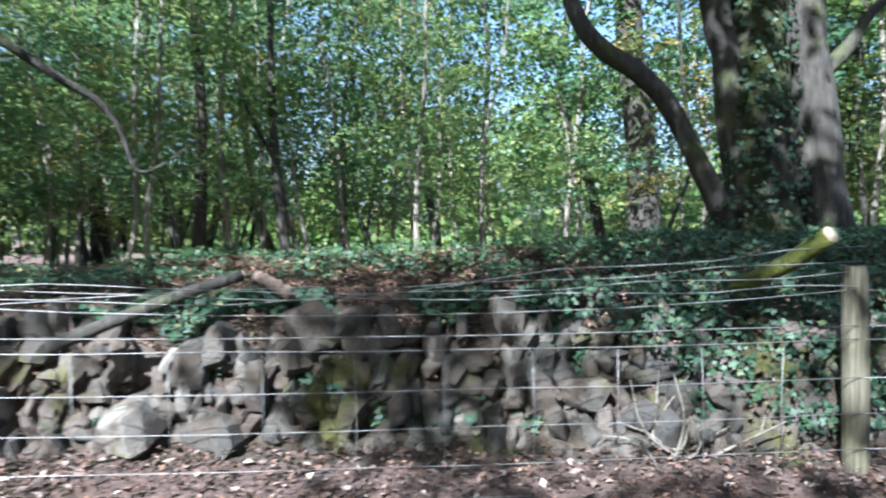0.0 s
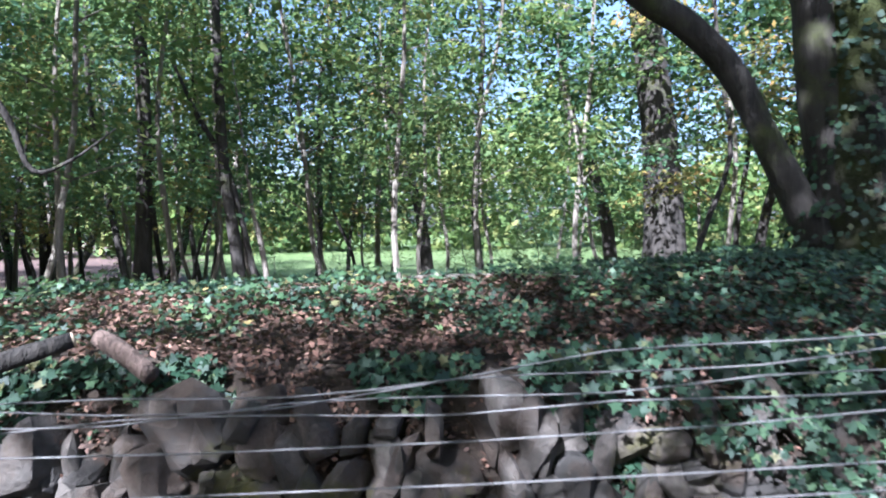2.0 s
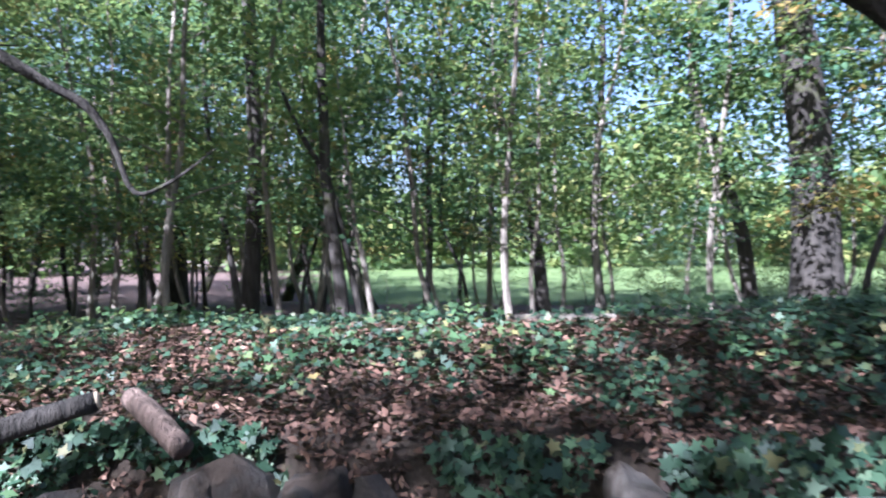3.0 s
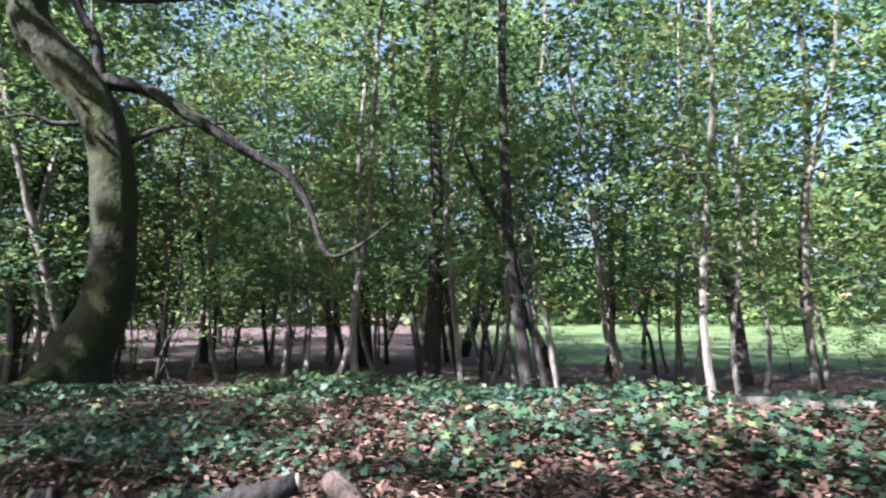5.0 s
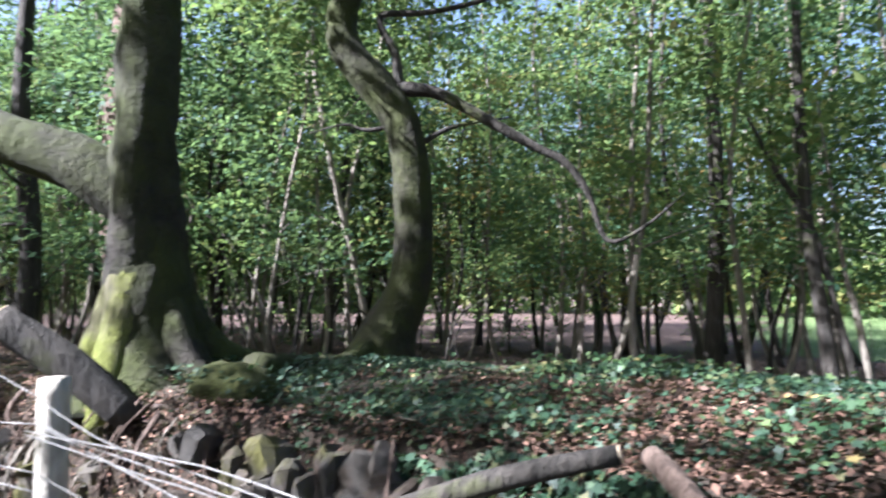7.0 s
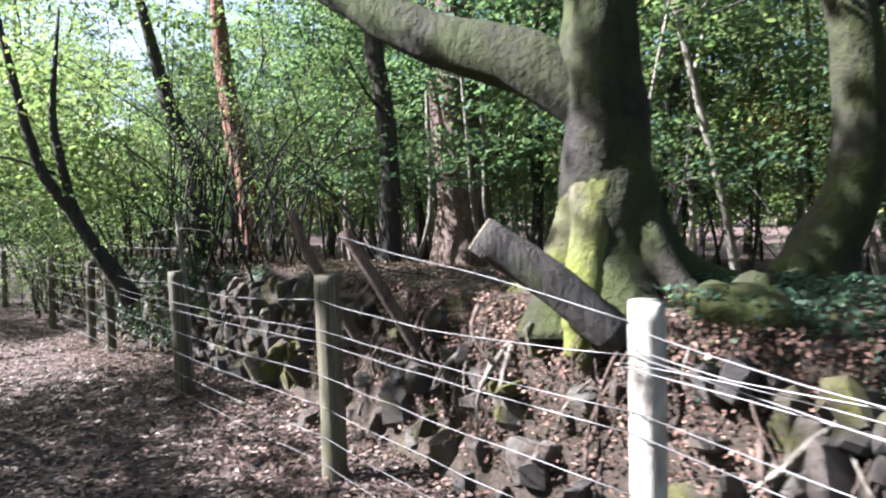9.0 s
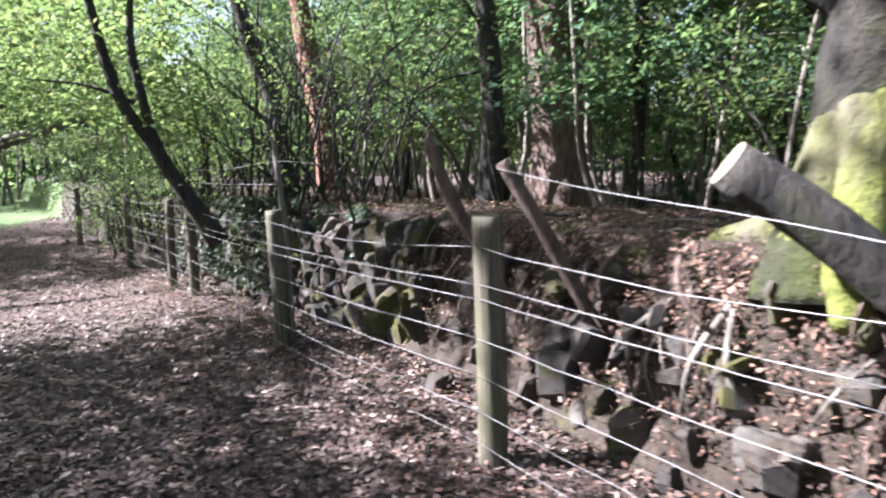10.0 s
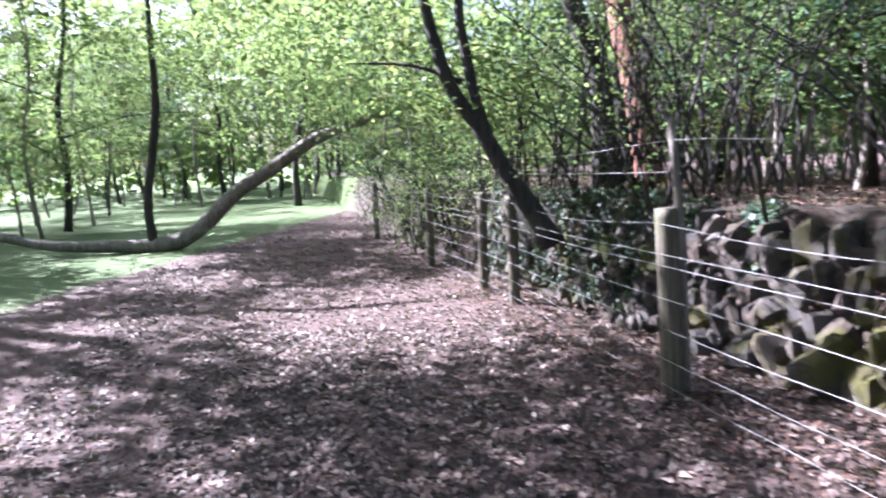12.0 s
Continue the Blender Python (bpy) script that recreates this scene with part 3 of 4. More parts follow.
# oaks outside the view, added to shade the track, bank and wall
SHADE_OAKS = [
    plain_tree("oak_tree", "unseen tall broad oak added to spread shade over the track", [(-12.5, -14.0, 0.0), (-12.4, -13.9, 3.0), (-12.2, -13.5, 6.0), (-12.0, -13.0, 8.5)], [0.34, 0.28, 0.22, 0.12], BARK_DARK, 16, 30, 0.3, extra=[([(-12.2, -13.5, 6.0), (-12.6, -11.0, 7.0), (-13.2, -8.0, 7.4)], [0.12, 0.08, 0.03]), ([(-12.2, -13.4, 6.4), (-10.8, -11.5, 7.2), (-9.6, -9.0, 7.6)], [0.1, 0.07, 0.03])]),
    plain_tree("oak_tree", "unseen tall leafy oak added to shade the bank", [(-5.6, -13.6, 0.0), (-5.6, -13.5, 3.0), (-5.5, -13.2, 6.0), (-5.4, -12.6, 8.5)], [0.32, 0.26, 0.2, 0.12], BARK_DARK, 16, 31, 0.3, extra=[([(-5.5, -13.1, 6.0), (-6.4, -10.5, 7.0), (-7.4, -7.5, 7.5)], [0.12, 0.08, 0.03]), ([(-5.5, -13.0, 6.4), (-4.2, -10.0, 7.2), (-3.4, -6.5, 7.6)], [0.1, 0.07, 0.03])]),
    plain_tree("oak_tree", "unseen tall leafy oak added to shade the ivied wall", [(0.6, -13.2, 0.0), (0.6, -13.0, 3.0), (0.5, -12.6, 6.0), (0.4, -12.0, 8.5)], [0.3, 0.25, 0.2, 0.12], BARK_DARK, 16, 32, 0.3, extra=[([(0.5, -12.5, 6.0), (-0.2, -9.5, 7.0), (-0.8, -6.0, 7.5)], [0.12, 0.08, 0.03]), ([(0.5, -12.4, 6.4), (1.6, -9.5, 7.2), (2.2, -6.0, 7.6)], [0.1, 0.07, 0.03])]),
]
# sunlit spots, for gaps cut in the leaves: a point and the gap's radius
LIT = [((-9.6, -1.3, 0), 0.75), ((-8.9, -1.5, 0), 0.6), ((-10.3, -1.0, 0), 0.6), ((-9.3, 0.1, 0.7), 0.7), ((-12.6, 1.0, 2.4), 0.7), ((-12.2, -2.4, 3.4), 1.0), ((-9.9, -1.3, 2.9), 1.2), ((-15.2, -4.0, 3.0), 1.2),
       ((-4.25, 2.35, 1.4), 0.28), ((-4.1, 2.4, 1.1), 0.28), ((-10.5, 3.8, 2.0), 0.6), ((-10.5, 3.8, 3.2), 0.5), ((-5.3, 1.4, 0.3), 0.25), ((-4.7, 1.6, 0.3), 0.2), ((-2.88, 2.0, 1.0), 0.4), ((-3.6, 2.35, 0.5), 0.3),
       ((-1.7, 2.9, 0.6), 0.25), ((-1.3, 2.4, 0.1), 0.25), ((0.25, 2.9, 0.5), 0.16), ((0.9, 2.95, 0.4), 0.12), ((1.55, 2.9, 0.7), 0.2), ((2.1, 4.7, 2.6), 0.25), ((-1.3, 3.8, 1.2), 0.4), ((-0.5, 4.0, 1.2), 0.15), ((-2.6, 7.0, 0.7), 1.0), ((-1.0, 8.0, 0.7), 0.9), ((-5.0, 7.5, 0.7), 0.7),
       ((-7.0, -3.4, 0), 0.25), ((-9.2, -3.9, 0), 0.25), ((-5.6, -2.0, 0), 0.2), ((-11.6, -4.4, 0), 0.35), ((-13.5, -6.2, 0), 0.5), ((-8.0, 1.9, 1.05), 0.3), ((-11.5, -0.6, 0.7), 0.7), ((-6.9, 1.3, 0.5), 0.1), ((-6.0, 1.5, 0.3), 0.1), ((0.4, 3.3, 1.1), -0.12), ((-3.9, 3.6, 1.15), 0.35)]


def shade_canopy():
    """Leaf sprays of the oaks over the track, added for shade, cut open towards each LIT point."""
    rng = np.random.default_rng(41)
    n = 4700
    c = np.stack([rng.uniform(-19, 3.5, n), rng.uniform(-13.0, 1.6, n), rng.uniform(6.2, 8.4, n)], 1)
    c = c[(c[:, 0] > -8.5) | (c[:, 1] < -2.5)]
    lawn = np.stack([rng.uniform(-22, -9, 900), rng.uniform(-21, -13, 900), rng.uniform(6.2, 8.4, 900)], 1)
    c = np.concatenate([c, lawn])
    sun_to = np.array(SUN_TO)
    keep = np.ones(len(c), bool)
    for p, r in LIT:
        d = c - np.array(p)
        off = np.linalg.norm(d - np.outer(d @ sun_to, sun_to), axis=1)
        keep &= off > r + 0.42
    c = c[keep]
    near = np.argmin(np.stack([np.abs(c[:, 0] + 12), np.abs(c[:, 0] + 5.5), np.abs(c[:, 0] - 0.5)]), axis=0)
    for k, oak in enumerate(SHADE_OAKS):
        p, nn = sprays(rng, c[near == k], 26, 0.34)
        leaf_cloud("crown", p - np.array(oak.location), nn, rng.uniform(0.14, 0.24, len(p)), LEAF, oak, rng=rng)


shade_canopy()


def fallen_tree():
    t = thing("fallen_tree", (-15.0, -6.6, 0.0), "half-fallen grey tree arching over the grass with leafy end", "tree")
    limb("trunk", pts([(-14.61, -9.66, 0.42), (-14.73, -8.77, 0.2), (-14.87, -7.65, 0.14), (-15.01, -6.64, 0.12), (-15.09, -6.01, 0.42), (-15.18, -5.34, 0.99), (-15.26, -4.7, 1.36), (-15.38, -3.85, 1.86), (-15.49, -3.04, 2.11), (-15.5, -2.2, 2.3)], [0.085, 0.09, 0.12, 0.15, 0.145, 0.133, 0.123, 0.103, 0.072, 0.04]), BARK_PALE, t, 12, lump=0.12, seed=4)
    limb("stem", pts([(-14.97, -6.93, 0.15), (-14.97, -6.94, 0.98), (-15.01, -6.63, 2.47), (-15.02, -6.58, 3.82), (-15, -6.5, 6)], [0.09, 0.082, 0.072, 0.051, 0.02]), BARK_DARK, t, 9, seed=5)
    crown_part(t, 31, [((-15.4, -2.8, 2.5), (0.9, 1.9, 0.5)), ((-15.2, -6.3, 4.6), (1.6, 2.4, 1.6)), ((-14.8, -4.2, 3.7), (1.5, 2.0, 0.8))], 26, 0.3, 0.1, LEAF_BRIGHT, 110)


fallen_tree()


# ---- fence ----
POSTS = [(4.6, 3.35, 1.2, 0.05), (1.55, 2.92, 1.16, 0.055), (-2.85, 2.05, 1.25, 0.05), (-4.76, 1.46, 1.2, 0.065), (-7.03, 0.59, 1.09, 0.058), (-9.57, -0.29, 1.03, 0.052), (-10.4, -0.62, 1.02, 0.05), (-12.3, -1.45, 1.0, 0.05), (-15.5, -2.9, 1.0, 0.05)]


def make_fence():
    f = thing("wire_fence", (0, 2.5, 0), "post and wire stock fence running along the foot of the bank", "fence")
    rng = random.Random(4)
    for i, (x, y, h, r) in enumerate(POSTS):
        lean = rng.uniform(-0.02, 0.02)
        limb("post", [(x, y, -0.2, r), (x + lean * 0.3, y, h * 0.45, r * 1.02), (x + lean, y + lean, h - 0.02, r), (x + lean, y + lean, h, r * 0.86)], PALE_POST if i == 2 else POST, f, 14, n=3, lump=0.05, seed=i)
    heights = (0.23, 0.37, 0.53, 0.69, 0.86, 0.92, 1.08)
    for a, b in zip(POSTS, POSTS[1:]):
        va, vb = Vector((a[0], a[1] - a[3] - 0.004, 0)), Vector((b[0], b[1] - b[3] - 0.004, 0))
        long = (vb - va).length
        for k, z in enumerate(heights):
            za, zb = z + (a[2] - 1.15) * 0.6, z + (b[2] - 1.15) * 0.6
            sag = (0.012 if k < 6 else 0.05) * long / 2.4
            row = []
            for q in range(9):
                u = q / 8
                p = va.lerp(vb, u)
                row.append((p.x, p.y, za + (zb - za) * u - sag * 4 * u * (1 - u) + rng.uniform(-0.004, 0.004), 0.0012 if k < 5 else 0.0014))
            limb("wire", row, WIRE, f, 5, n=1, lump=0)
        m = int(long / 0.37)
        for q in range(1, m if long > 3.5 and a[0] < 3 else 0):
            u = q / m
            p = va.lerp(vb, u)
            za = 0.25 + ((a[2] - 1.15) * (1 - u) + (b[2] - 1.15) * u) * 0.6
            limb("stay", [(p.x, p.y, za, 0.0017), (p.x + rng.uniform(-0.01, 0.01), p.y, za + 0.3, 0.0017), (p.x, p.y, za + 0.58, 0.0017)], WIRE, f, 4, n=1, lump=0)
    # slack strands tangled along the long span
    a, b = POSTS[1], POSTS[2]
    for k in range(4):
        row = []
        for q in range(14):
            u = q / 13
            row.append((a[0] + (b[0] - a[0]) * u, a[1] + (b[1] - a[1]) * u - 0.06 + 0.03 * math.sin(q * 1.3 + k), 1.15 + 0.06 * (1 - u) * k * 0.5 + 0.10 * abs(2 * u - 1) * (0.2 + 0.3 * k) + 0.012 * math.sin(q * 2.1 + k * 2) - 0.07, 0.0016))
        limb("slack_wire", row, WIRE, f, 5, n=2, lump=0)
    return f


make_fence()

# ---- logs and sticks ----
def log(name, label, w, r, mat, seed, ends=True):
    t = thing(name, w[1], label, name.split("_")[-1])
    limb("bark", pts(w, r), mat, t, 14, n=5, lump=0.1, seed=seed)
    if ends:
        d = (Vector(w[0]) - Vector(w[1])).normalized()
        limb("cut_end", [(*w[0], r[0] * 0.93), (*(Vector(w[0]) + d * 0.006), r[0] * 0.92)], CUT, t, 14, n=1, lump=0.03)
    return t


log("cut_log", "sawn brown log jutting from the bank below the beech", [(-3.97, 1.99, 1.44), (-3.84, 2.26, 1.23), (-3.7, 2.51, 0.98)], [0.085, 0.088, 0.08], BARK_DARK, 3)
log("cut_log", "short sawn log lying in ivy on the wall top", [(1.36, 2.75, 1.33), (1.26, 2.95, 1.2), (1.1, 3.25, 1.05)], [0.042, 0.042, 0.045], BARK_LIGHTER, 4)
log("fallen_branch", "broken mossy branch lying across the wall top", [(-1.40, 3.12, 1.145), (-1.65, 2.95, 1.06), (-1.9, 2.77, 0.95), (-2.15, 2.63, 0.84)], [0.026, 0.033, 0.031, 0.036], BARK_DARK, 5)
log("broken_root", "thick pinkish broken root lying on the wall top", [(-1.36, 3.2, 1.14), (-1.26, 3.16, 1.1), (-1.14, 3.12, 1.03)], [0.03, 0.034, 0.03], BARK_PINK, 8, False)
log("fallen_log", "short pale fallen log lying on the bank crest", [(-0.55, 4.5, ground_z(-0.55, 4.5) + 0.05), (-0.35, 4.48, ground_z(-0.35, 4.48) + 0.05), (-0.1, 4.52, ground_z(-0.1, 4.52) + 0.04)], [0.03, 0.034, 0.028], BARK_PALE, 9)
log("leaning_stick", "bare brown stick propped against the earth bank", [(-5.37, 1.33, 1.57), (-5.36, 1.45, 1.26), (-5.33, 1.75, 0.7)], [0.028, 0.033, 0.036], BARK_PINK, 6, False)
log("leaning_stick", "thicker bare stick propped against the earth bank", [(-4.95, 1.57, 1.45), (-4.92, 1.75, 1.15), (-4.89, 2.0, 0.7)], [0.03, 0.034, 0.037], BARK_PINK, 7, False)
st = thing("fence_stake", (-7.04, 0.66, 0.9), "thin wooden stake carrying two upper wires", "stake")
limb("stake", [(-7.05, 0.67, 0.0, 0.022), (-7.04, 0.65, 0.9, 0.022), (-7.04, 0.6, 1.58, 0.02)], BARK_PALE, st, 8)
limb("wire", [(-6.3, 0.87, 1.44, 0.0015), (-7.04, 0.6, 1.46, 0.0015), (-8.2, 0.2, 1.4, 0.0015), (-9.5, -0.25, 1.38, 0.0015)], WIRE, st, 5)
limb("wire", [(-7.04, 0.6, 1.3, 0.0015), (-8.2, 0.2, 1.27, 0.0015), (-9.5, -0.25, 1.25, 0.0015)], WIRE, st, 5)
ow = thing("old_wire", (-4.0, 1.8, 1.3), "slack old wire strung from a stick to the pale post", "wire")
limb("strand", [(-4.95, 1.55, 1.42, 0.0014), (-4.3, 1.7, 1.35, 0.0014), (-3.6, 1.86, 1.3, 0.0014), (-2.85, 1.99, 1.23, 0.0014)], WIRE, ow, 5)


# ---- woodland: trees behind the bank, the wood beyond the track ----
def forest_tree(seed, height, r, low, wide, sprays_n, per, size, leaf, bark, name, label):
    """A woodland tree at the origin: leaning trunk, side limbs and one crown."""
    rng = np.random.default_rng(seed)
    kind, group = {"sapling": ("sapling", "saplings of the wood"), "woodland_shrub": ("shrub", "shrubs of the wood")}.get(name, ("tree", "woodland trees"))
    t = thing(name, (0, 0, 0), label, kind, group)
    n = 6
    w, x, y = [], 0.0, 0.0
    for i in range(n + 1):
        f = i / n
        w.append((x, y, -0.2 + f * (height + 0.2), r * (1 - 0.85 * f) + 0.003))
        x += rng.normal() * height * 0.018
        y += rng.normal() * height * 0.018
    limb("trunk", w, bark, t, 10 if r > 0.06 else 6, n=3, lump=0.12, flare=0.3, seed=seed)
    cs = []
    m = 9 if r > 0.06 else 6
    for k in range(m):
        z = low + (height * 0.92 - low) * (k + 0.5) / m
        f = z / height
        bx, by = np.interp(z, [p[2] for p in w], [p[0] for p in w]), np.interp(z, [p[2] for p in w], [p[1] for p in w])
        th = k * 2.4 + rng.uniform(-0.5, 0.5)
        ln = wide * (1.0 - 0.55 * f) * rng.uniform(0.75, 1.2)
        e = (bx + ln * math.cos(th), by + ln * math.sin(th), z + ln * 0.25)
        rr = max(0.006, r * (1 - 0.8 * f) * 0.38)
        limb("branch", [(bx, by, z, rr), (bx + 0.5 * ln * math.cos(th), by + 0.5 * ln * math.sin(th), z + ln * 0.2, rr * 0.6), (*e, rr * 0.2)], bark, t, 5, n=2, lump=0.1, seed=k)
        q = sprays_n // m
        u = rng.uniform(0.25, 1.1, (q, 1))
        c = np.array([bx, by, z]) + u * (np.array(e) - np.array([bx, by, z])) + rng.normal(size=(q, 3)) * np.array([0.36, 0.36, 0.2]) * ln
        cs.append(c)
    p, nn = sprays(rng, np.concatenate(cs), per, 0.065 * wide + 0.08, 0.14)
    leaf_cloud("crown", p, nn, rng.uniform(0.7, 1.3, len(p)) * size, leaf, t, rng=rng)
    return t


TALL = [
    forest_tree(1, 9.0, 0.095, 1.9, 2.9, 235, 38, 0.112, LEAF, BARK_DARK, "woodland_tree", "leafy woodland tree with dark trunk"),
    forest_tree(2, 8.5, 0.08, 1.7, 2.6, 235, 38, 0.11, LEAF_BLUE, BARK_DARK, "woodland_tree", "dark-leaved woodland tree with straight trunk"),
    forest_tree(3, 9.5, 0.11, 2.2, 3.2, 240, 38, 0.115, LEAF, BARK_MOSS, "woodland_tree", "leafy woodland tree with mossy trunk"),
    forest_tree(4, 8.5, 0.08, 0.9, 2.8, 235, 38, 0.1, LEAF_BRIGHT, BARK_DARK, "woodland_tree", "bright low-branched leafy tree beside the track"),
]
YOUNG = [
    forest_tree(11, 5.0, 0.032, 0.8, 1.2, 76, 30, 0.072, LEAF, BARK_PALE, "sapling", "slender pale-stemmed sapling with airy green leaves"),
    forest_tree(12, 6.0, 0.034, 0.9, 1.4, 84, 30, 0.075, LEAF_BRIGHT, BARK_PALE, "sapling", "slender sapling with bright green leaves"),
    forest_tree(13, 4.2, 0.026, 0.6, 1.1, 70, 30, 0.068, LEAF_BLUE, BARK_PALE, "sapling", "thin pale sapling with dark leaves"),
    forest_tree(14, 4.6, 0.028, 0.7, 1.1, 64, 30, 0.066, LEAF_FADED, BARK_DARK, "sapling", "thin sapling with yellowing leaves"),
    forest_tree(15, 6.2, 0.04, 1.6, 1.3, 80, 30, 0.075, LEAF, BARK_DARK, "sapling", "tall thin dark sapling with open crown"),
]


SHRUB = [
    forest_tree(21, 2.8, 0.024, 0.15, 1.5, 120, 26, 0.07, LEAF_BLUE, BARK_PALE, "woodland_shrub", "dark leafy shrub under the woodland trees"),
    forest_tree(22, 3.4, 0.026, 0.3, 1.4, 120, 26, 0.075, LEAF, BARK_DARK, "woodland_shrub", "green leafy shrub on the woodland floor"),
]


def place(proto, first, x, y, rng, lo=0.85, hi=1.2, tip=0.05):
    m = pose(x, y, ground_z(x, y) - 0.03, math.degrees(rng.normalvariate(0, tip)), math.degrees(rng.normalvariate(0, tip)), rng.uniform(0, 360)) @ Matrix.Scale(rng.uniform(lo, hi), 4)
    if proto not in first:
        first.add(proto)
        proto.matrix_basis = m
        return proto
    return copy_thing(proto, m)


def plant():
    rng = random.Random(21)
    first, taken = set(), [(-2.7, 7.5), (-4.3, 8.7), (2.0, 10.2), (-5.2, 5.0), (-10.4, 4.2), (-4, 2.7), (1.9, 4.8), (-8.75, 2.65), (-12.4, 1.3)]

    def free(x, y, d):
        return all((x - a) ** 2 + (y - b) ** 2 > d * d for a, b in taken)
    for x, y in ((-11.0, 5.6), (-13.2, 4.4), (-9.6, 6.8), (-15.5, 3.0), (3.6, 9.5), (5.5, 12.0), (4.4, 14.0)):
        taken.append((x, y))
        place(TALL[1], first, x, y, rng)
    for label, count, protos, gap, smin, smax in (("tall", 24, TALL, 2.6, 8.5, 26.0), ("young", 205, YOUNG, 0.65, 4.3, 14.5)):
        made = tries = 0
        while made < count and tries < 6000:
            tries += 1
            x = rng.uniform(-27, 13)
            s = rng.uniform(smin, smax)
            y = wall_y(x) + s
            limit = 15 if x > -7 else 15 + (-7 - x) * 1.8
            if y > limit or not free(x, y, gap) or (label == "tall" and -9 < x < -2 and y < 11.5):
                continue
            taken.append((x, y))
            place(rng.choice(protos[:3] if label == "tall" else protos), first, x, y, rng)
            made += 1
    spots = 0
    while spots < 26:
        x = rng.uniform(-19, -7)
        y = wall_y(x) + rng.uniform(3.2, 9)
        if free(x, y, 0.7):
            taken.append((x, y))
            place(YOUNG[rng.choice((0, 2, 2))], first, x, y, rng, 0.8, 1.2)
            spots += 1
    spots = tries = 0
    while spots < 26 and tries < 6000:
        tries += 1
        x = rng.uniform(-24, -7)
        s = rng.uniform(3.6, 14)
        y = wall_y(x) + s
        if free(x, y, 0.6):
            taken.append((x, y))
            place(rng.choice(SHRUB), first, x, y, rng, 0.7, 1.15)
            spots += 1
    # low hedge along the edge of the field
    spots = tries = 0
    while spots < 30 and tries < 3000:
        tries += 1
        x, y = rng.uniform(-9, 9), rng.uniform(13.5, 18)
        if free(x, y, 0.5):
            taken.append((x, y))
            place(rng.choice(SHRUB), first, x, y, rng, 0.35, 0.65)
            spots += 1
    # open sky that lets the sun through to the bank
    sunny = [(-2.85, 2.0, 0.9), (-4.15, 2.4, 1.2), (-4.15, 2.4, 2.2), (-9.6, -1.3, 0), (-8.9, -1.5, 0), (-10.5, -1.2, 0), (-10, -0.1, 0.8), (-9.2, 0.2, 0.7), (-5.2, 1.6, 0.3), (-10.4, 4.0, 2.0)]

    def in_sun_gap(x, y):
        for a, b, c in sunny:
            for k in range(3, 20):
                q = Vector((a, b, c)) + SUN_TO * k
                if 1.5 < q.z < 12 and (q.x - x) ** 2 + (q.y - y) ** 2 < 3.8 ** 2:
                    return True
        return False

    # the wood across and at the end of the track
    spots = 0
    tries = 0
    while spots < 36 and tries < 9000:
        tries += 1
        x, y = rng.uniform(-46, 8), rng.uniform(-22, 2)
        s = behind(x, y)
        if s > -0.5 and x > -24:
            continue
        if x > -13 and y > -7.0:
            continue
        if abs(y - (wall_y(x) - 2.6)) < 2.2 and x > -24:
            continue
        if (-22 < x <= -13 and y > -10.5 and s < 0) or y > -13.5 and -15 < x < 4:
            continue
        if not free(x, y, 2.2) or in_sun_gap(x, y):
            continue
        taken.append((x, y))
        place(rng.choice(TALL if x > -13 else TALL[:1] + TALL[3:]), first, x, y, rng, 0.9, 1.25)
        spots += 1
    spots = tries = 0
    while spots < 60 and tries < 6000:
        tries += 1
        x, y = rng.uniform(-34, -14), rng.uniform(-20, 1)
        s = behind(x, y)
        if -6.5 < s < 0.3 and x > -27 or (x > -19 and s < 0 and y > -11) or not free(x, y, 0.9) or in_sun_gap(x, y):
            continue
        taken.append((x, y))
        place(rng.choice(YOUNG), first, x, y, rng, 0.9, 1.3)
        spots += 1


plant()


def far_woods():
    """Leafy wall of distant trees round the fields."""
    rng = np.random.default_rng(77)
    n = 6500
    th = rng.uniform(0, 2 * math.pi, n)
    rad = rng.uniform(40, 58, n)
    hmax = 8 + 3 * np.sin(th * 9) + 2 * np.sin(th * 23 + 1)
    z = 0.3 + rng.uniform(0, 1, n) ** 0.9 * hmax
    c = np.stack([-4 + rad * np.cos(th), 4 + rad * np.sin(th), z], 1)
    p, nn = sprays(rng, c, 16, 0.8, 0.6, 0.6)
    ob = leaf_cloud("far_woods", p, nn + rng.normal(size=p.shape) * 0.5, rng.uniform(0.45, 0.9, len(p)), LEAF_BRIGHT, None, 0.7, rng)
    tagged(ob, "distant sunlit woods round the fields", "woods", kind="stuff")


far_woods()


# ---- bank wall stones ----
def stone_mesh(seed):
    rng = random.Random(seed)
    bm = bmesh.new()
    bmesh.ops.create_cube(bm, size=1)
    for v in bm.verts:
        v.co += Vector((rng.uniform(-0.24, 0.24), rng.uniform(-0.2, 0.2), rng.uniform(-0.24, 0.24)))
    bmesh.ops.bevel(bm, geom=bm.edges[:], offset=0.2, segments=1, affect="EDGES")
    for v in bm.verts:
        v.co += Vector((rng.uniform(-0.07, 0.07), rng.uniform(-0.07, 0.07), rng.uniform(-0.07, 0.07)))
    me = bpy.data.meshes.new("stone")
    bm.to_mesh(me)
    bm.free()
    me.materials.append(STONE)
    return me


